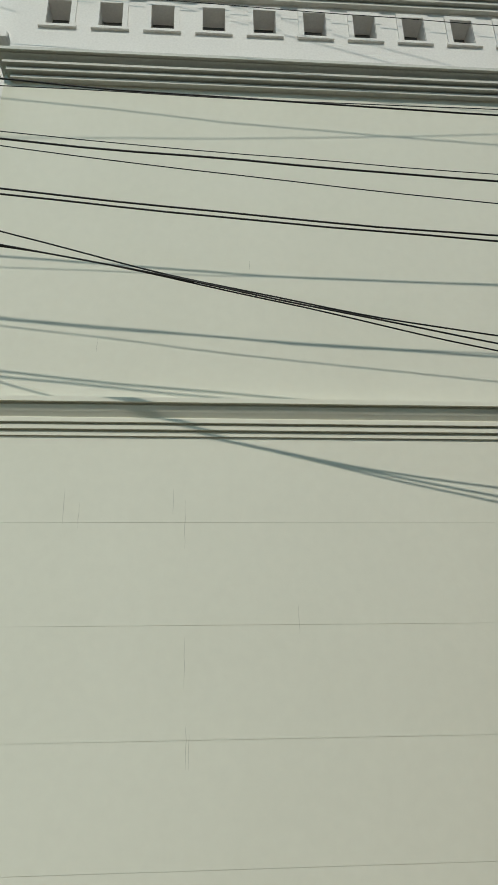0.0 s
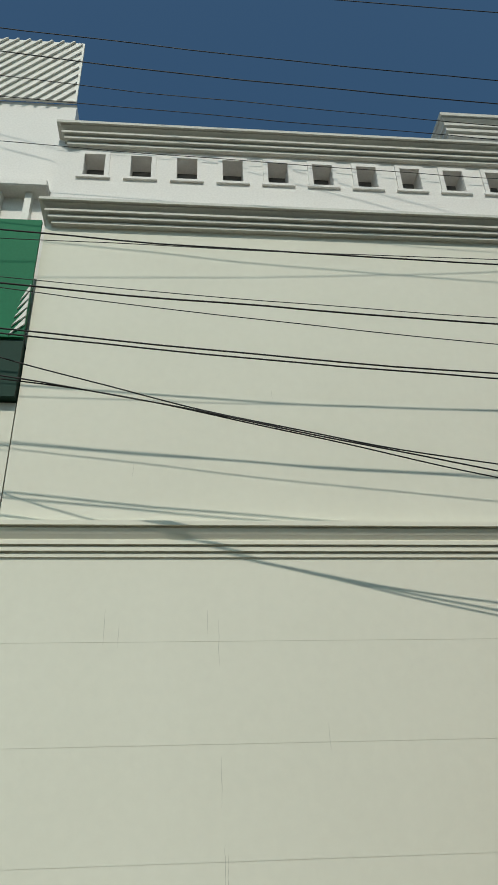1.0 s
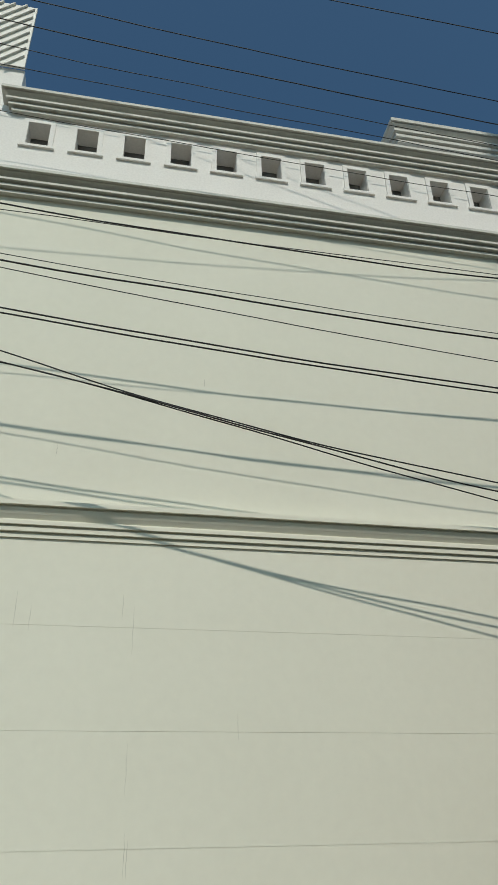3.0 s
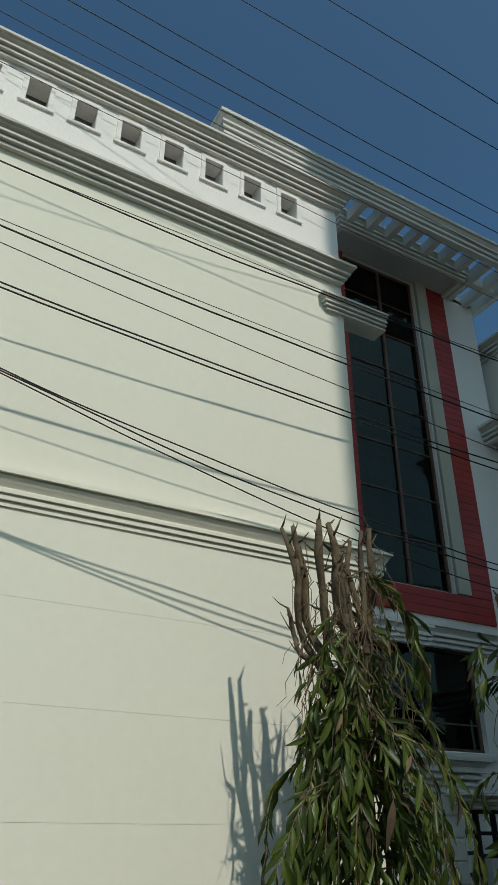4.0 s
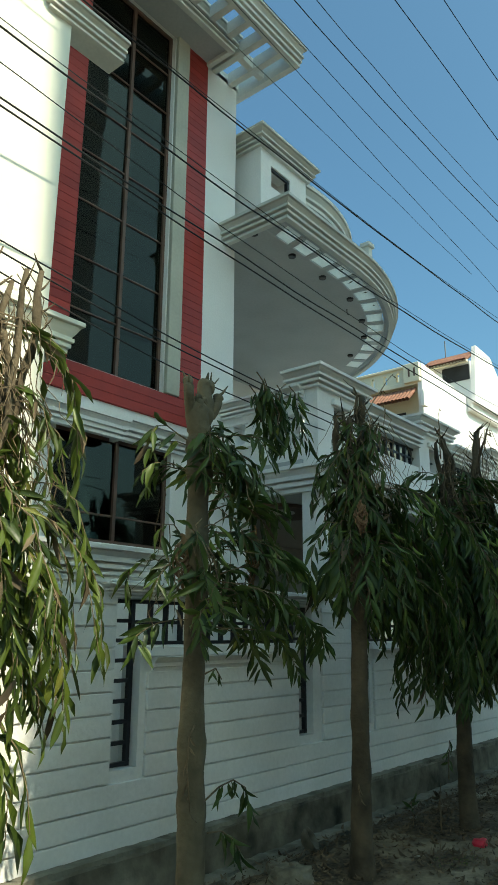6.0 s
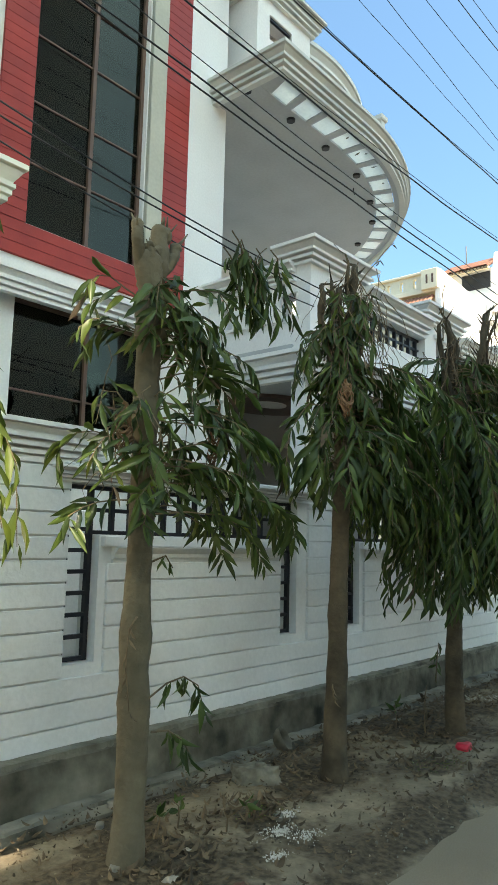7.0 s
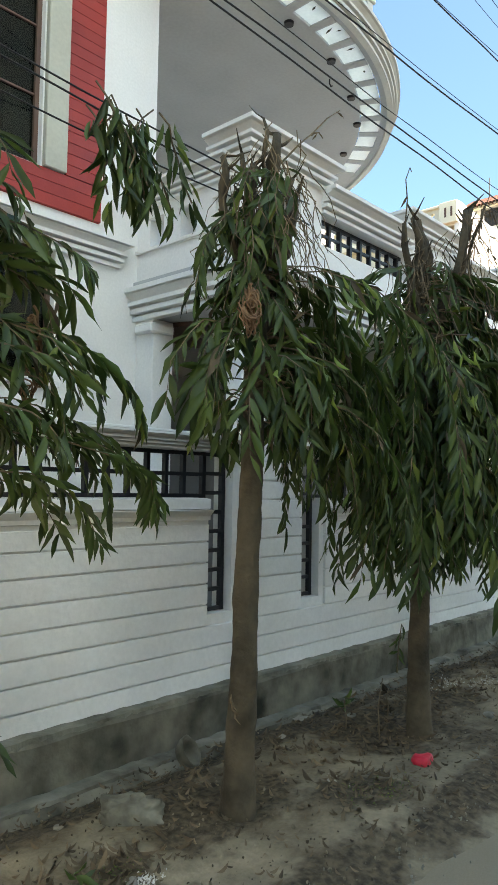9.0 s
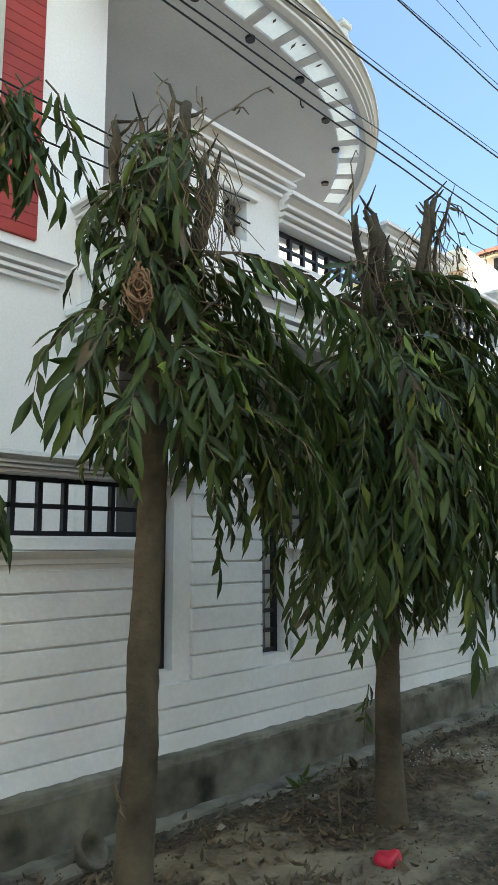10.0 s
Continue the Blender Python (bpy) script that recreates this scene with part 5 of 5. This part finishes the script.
STONE = material("pale_dusty_concrete", (0.27, 0.25, 0.21), 0.95, (0.12, 0.115, 0.09), scale=7, fine=30, bump=0.8)
LUMP = material("rough_grey_mortar", (0.215, 0.20, 0.155), 0.95, (0.075, 0.07, 0.05), scale=9, fine=26, bump=1.0, detail=12, grain_mix=0.7)
REDCLOTH = material("red_plastic_bag", (0.62, 0.03, 0.05), 0.45, (0.48, 0.02, 0.04), scale=8, fine=40, bump=0.3)
WHITEBIT = material("white_lime_crumb", (0.60, 0.58, 0.52), 0.9, (0.40, 0.38, 0.33), scale=14, fine=60, island=0.2)
stone(6.50, -0.79, 0.010, 0.175, 0.10, 0.105, 38, LUMP, "concrete_lump", "broken grey concrete lump lying on the dirt", "rubble", -0.75)
stone(8.03, -1.43, 0.018, 0.075, 0.06, 0.045, 9, REDCLOTH, "plastic_bag", "crumpled red plastic bag on the dirt", "litter")
rngc = random.Random(5)
for i in range(12):
    s = rngc.uniform(0.015, 0.045)
    stone(rngc.uniform(4.6, 9.8), rngc.uniform(-1.7, -0.4), 0.0, s, s * rngc.uniform(0.6, 1), s * 0.6, i + 20, STONE, "stone", "small dusty stone on the dirt", "stone", rngc.uniform(0, 6))
BRICK = material("broken_clay_brick", (0.11, 0.055, 0.035), 0.9, (0.07, 0.035, 0.024), scale=9, fine=50, bump=0.6)
PAPER = material("dirty_paper", (0.36, 0.325, 0.26), 0.9, (0.22, 0.20, 0.155), scale=7, fine=40, bump=0.3)
stone(5.36, -1.66, 0.015, 0.055, 0.045, 0.05, 55, BRICK, "brick_piece", "broken dusty red brick piece", "rubble", 0.5)
stone(6.52, -0.80, 0.078, 0.05, 0.035, 0.03, 57, LUMP, "mortar_lump", "mortar crumb on the concrete lump", "rubble", 0.2)


def paper_scrap(x, y, s, seed, rz):
    bm = bmesh.new()
    rng = random.Random(seed)
    g = [[bm.verts.new(((i / 4 - 0.5) * s, (k / 3 - 0.5) * s * 0.65, 0.02 + 0.012 * noise.noise((i * 0.7, k * 0.8, seed)) + rng.uniform(0, 0.004))) for i in range(5)] for k in range(4)]
    for r0, r1 in zip(g, g[1:]):
        for i in range(4):
            bm.faces.new((r0[i], r0[i + 1], r1[i + 1], r1[i]))
    r = bmesh.ops.extrude_face_region(bm, geom=list(bm.faces))
    bmesh.ops.translate(bm, vec=(0, 0, 0.002), verts=[v for v in r["geom"] if isinstance(v, bmesh.types.BMVert)])
    bmesh.ops.recalc_face_normals(bm, faces=bm.faces)
    ob = link("paper_scrap", bm, PAPER)
    ob.location, ob.rotation_euler = (x, y, 0), (0, 0, rz)
    tagged(ob, "crumpled dirty paper scrap on the dirt", "litter")


for x, y, s, rz in ((5.25, -1.36, 0.07, 0.3), (4.98, -1.40, 0.13, -0.4), (7.44, -1.24, 0.06, 1.0), (7.5, -1.2, 0.05, 2.0), (7.76, -0.64, 0.06, 0.4), (8.12, -0.5, 0.1, 0.2), (7.13, -0.52, 0.08, 0.9), (5.5, -1.2, 0.05, 1.4)):
    paper_scrap(x, y, s, int(x * 100), rz)
# broken clay bowl by the plinth
bm = bmesh.new()
prof = [(0.0, 0.012), (0.05, 0.012), (0.08, 0.03), (0.105, 0.075), (0.115, 0.12), (0.105, 0.12), (0.092, 0.075), (0.07, 0.045), (0.0, 0.03)]
segs = 20
rings = [[bm.verts.new((max(r, 0.001) * math.cos(6.2832 * s / segs), max(r, 0.001) * math.sin(6.2832 * s / segs), z + (0.02 * noise.noise((s * 0.9, 3, 0)) if z > 0.1 else 0))) for s in range(segs)] for r, z in prof]
for r0, r1 in zip(rings, rings[1:]):
    for s in range(segs):
        bm.faces.new((r0[s], r0[(s + 1) % segs], r1[(s + 1) % segs], r1[s]))
bmesh.ops.recalc_face_normals(bm, faces=bm.faces)
bowl = link("bowl", bm, CONCRETE, smooth=True)
bowl.location, bowl.rotation_euler = (7.05, -0.50, 0.0), (radians(58), 0, radians(25))
bowl.scale = (0.75, 0.75, 0.75)
bowl.location.z = 0.05
tagged(bowl, "chipped grey bowl lying tipped on the dirt", "bowl")


def pebble_shape():
    bm = bmesh.new()
    bmesh.ops.create_icosphere(bm, subdivisions=1, radius=1)
    vs = [v.co.copy() for v in bm.verts]
    fs = [tuple(v.index for v in f.verts) for f in bm.faces]
    bm.free()
    return vs, fs


PEBBLE_V, PEBBLE_F = pebble_shape()


def litter(name, n, xs_, ys_, size, mat, label, cat, seed, leafy=False, blobs=None):
    """Many small leaves or crumbs strewn on the ground, as one mesh."""
    rng = random.Random(seed)
    V, F = [], []
    for _ in range(n):
        if blobs:
            bx, by, br = rng.choice(blobs)
            x, y = bx + rng.gauss(0, br), by + rng.gauss(0, br * 0.6)
        else:
            x, y = rng.uniform(*xs_), rng.uniform(*ys_)
        s = rng.uniform(*size) * rng.uniform(0.6, 1.0)
        z = 0.010 - (0.12 if y > -0.42 else 0)
        o = len(V)
        if leafy:
            a = rng.uniform(0, 6.28)
            d = Vector((math.cos(a), math.sin(a), rng.uniform(-0.1, 0.35))).normalized()
            sd = d.cross(Vector((rng.uniform(-0.5, 0.5), rng.uniform(-0.5, 0.5), 1))).normalized()
            nrm, p, w = d.cross(sd), Vector((x, y, z + 0.010)), s * rng.uniform(0.2, 0.5)
            V += [tuple(p + sd * (a * w) + d * (b * s) + nrm * ((q + 0.5 * abs(a) - 0.8 * b * b * (w / s)) * s * 0.5)) for a, b, q in LEAF_T]
            F += [tuple(i + o for i in f) for f in LEAF_F]
        else:
            m = Matrix.Translation((x, y, z)) @ Euler((rng.uniform(0, 6), rng.uniform(0, 6), rng.uniform(0, 6))).to_matrix().to_4x4() @ Matrix.Diagonal((s, s * rng.uniform(0.5, 1), s * rng.uniform(0.3, 0.7), 1))
            V += [tuple(m @ (v * rng.uniform(0.75, 1.2))) for v in PEBBLE_V]
            F += [tuple(i + o for i in f) for f in PEBBLE_F]
    me = bpy.data.meshes.new(name)
    me.from_pydata(V, [], F)
    me.materials.append(mat)
    ob = new(name, me)
    return tagged(ob, label, cat, kind="stuff")


litter("leaf_litter", 2600, (3.5, 13), (-1.85, -0.25), (0.012, 0.075), DRYLEAF, "scattered withered brown leaves on the dirt", "leaf litter", 41, True)
litter("leaf_litter", 850, None, None, (0.02, 0.10), DRYLEAF, "heaps of withered leaves beside the trees", "leaf litter", 42, True, [(8.2, -1.05, 0.22), (5.6, -1.15, 0.2), (7.5, -1.4, 0.16), (9.5, -0.9, 0.3), (5.3, -1.3, 0.15), (6.2, -1.1, 0.14), (6.9, -0.7, 0.25), (7.8, -0.8, 0.25), (8.8, -0.75, 0.25)])
litter("lime_rubble", 1500, None, None, (0.001, 0.0075), WHITEBIT, "white lime crumbs spilled on the dirt", "rubble", 43, False, [(5.97, -1.36, 0.06), (5.99, -1.38, 0.035), (6.2, -1.26, 0.04), (6.04, -1.5, 0.05), (5.76, -1.53, 0.035), (9.6, -0.75, 0.12), (9.9, -0.95, 0.1), (7.44, -1.3, 0.03)])
litter("moss_crumbs", 500, None, None, (0.006, 0.02), LEAF_SUN, "yellowish moss and leaf crumbs", "leaf litter", 46, True, [(7.45, -1.45, 0.11), (7.6, -1.5, 0.09), (6.1, -1.15, 0.07)])
litter("soil_crumbs", 1700, (4.2, 12), (-1.95, -0.3), (0.0015, 0.010), SOIL, "dark soil crumbs scattered on the dust", "soil", 47)
litter("gravel", 800, (4.2, 12), (-1.9, -0.3), (0.003, 0.012), DIRT, "loose grit on the dirt", "gravel", 44)
litter("gravel", 420, None, None, (0.003, 0.013), LUMP, "grit along the road edge", "gravel", 45, False, [(4 + 0.6 * i, -1.95 + 0.05 * ((i * 7) % 5), 0.16) for i in range(14)])


def sprig(x, y, z, seed):
    """A leafy cut branch that hangs over the cables."""
    rng = random.Random(seed)
    t = thing("branch", "cut leafy branch caught on the overhead cables", "branch")
    leaves = []
    for k in range(9):
        a = rng.uniform(-0.5, 0.5) + (0 if k % 2 else math.pi) * 0.15
        p = Vector((x + rng.uniform(-0.22, 0.22), y + rng.uniform(-0.06, 0.06), z + rng.uniform(-0.05, 0.05)))
        ps = [p.copy()]
        for i in range(5):
            p = p + Vector((0.05 * math.cos(a) * (1 if rng.random() < 0.7 else -1), rng.uniform(-0.03, 0.03), -0.055 - 0.012 * i))
            ps.append(p.copy())
            for q in range(3):
                d = Vector((rng.uniform(-0.5, 0.5), rng.uniform(-0.4, 0.4), -1)).normalized()
                s = d.cross(Vector((rng.uniform(-1, 1), rng.uniform(-1, 1), 0.2))).normalized()
                leaves.append((p + Vector((rng.uniform(-0.03, 0.03), rng.uniform(-0.03, 0.03), rng.uniform(-0.02, 0.03))), d, s, rng.uniform(0.13, 0.23), rng.uniform(0.030, 0.042)))
        bm = bmesh.new()
        tube(bm, ps, [0.005] * 6, 4)
        part("twig", bm, TWIG, t)
    leaf_mesh("foliage", leaves, LEAF, t, "drooping dark green leaves")


sprig(6.43, -0.70, 3.37, 61)


def seedling(x, y, seed, n, hgt, mat):
    """A small sprig with dark curled leaves standing in the dirt."""
    rng = random.Random(seed)
    t = thing("seedling", "small dark curled seedling in the dirt", "plant", group="seedlings")
    bm = bmesh.new()
    ps = [Vector((x, y, -0.02)), Vector((x + 0.01, y, hgt * 0.4)), Vector((x + rng.uniform(-0.03, 0.03), y, hgt * 0.75)), Vector((x + rng.uniform(-0.05, 0.05), y + 0.01, hgt))]
    tube(bm, ps, [0.005, 0.0045, 0.004, 0.0025], 5)
    part("stem", bm, TWIG, t, smooth=True)
    lv = []
    for k in range(n):
        f = rng.uniform(0.9, 2.9)
        p = ps[int(f)].lerp(ps[int(f) + 1], f - int(f))
        a = rng.uniform(0, 6.28)
        d = Vector((math.cos(a), math.sin(a) * 0.6, rng.uniform(-0.5, 0.9))).normalized()
        s = d.cross(Vector((rng.uniform(-1, 1), rng.uniform(-1, 1), 0.5))).normalized()
        ln = rng.uniform(0.05, 0.10)
        lv.append((p, d, s, ln, ln * rng.uniform(0.3, 0.45)))
    leaf_mesh("leaves", lv, mat, t)


for x, y, sd, n, hg in ((5.66, -0.98, 101, 6, 0.15), (5.80, -1.18, 102, 8, 0.17), (5.90, -1.22, 103, 6, 0.13), (5.98, -1.20, 104, 4, 0.10), (5.52, -0.98, 105, 5, 0.12), (7.62, -1.30, 106, 4, 0.08), (8.20, -0.80, 107, 9, 0.20), (8.62, -0.85, 108, 8, 0.18)):
    seedling(x, y, sd, n, hg, LEAF if sd % 2 else DRYLEAF)
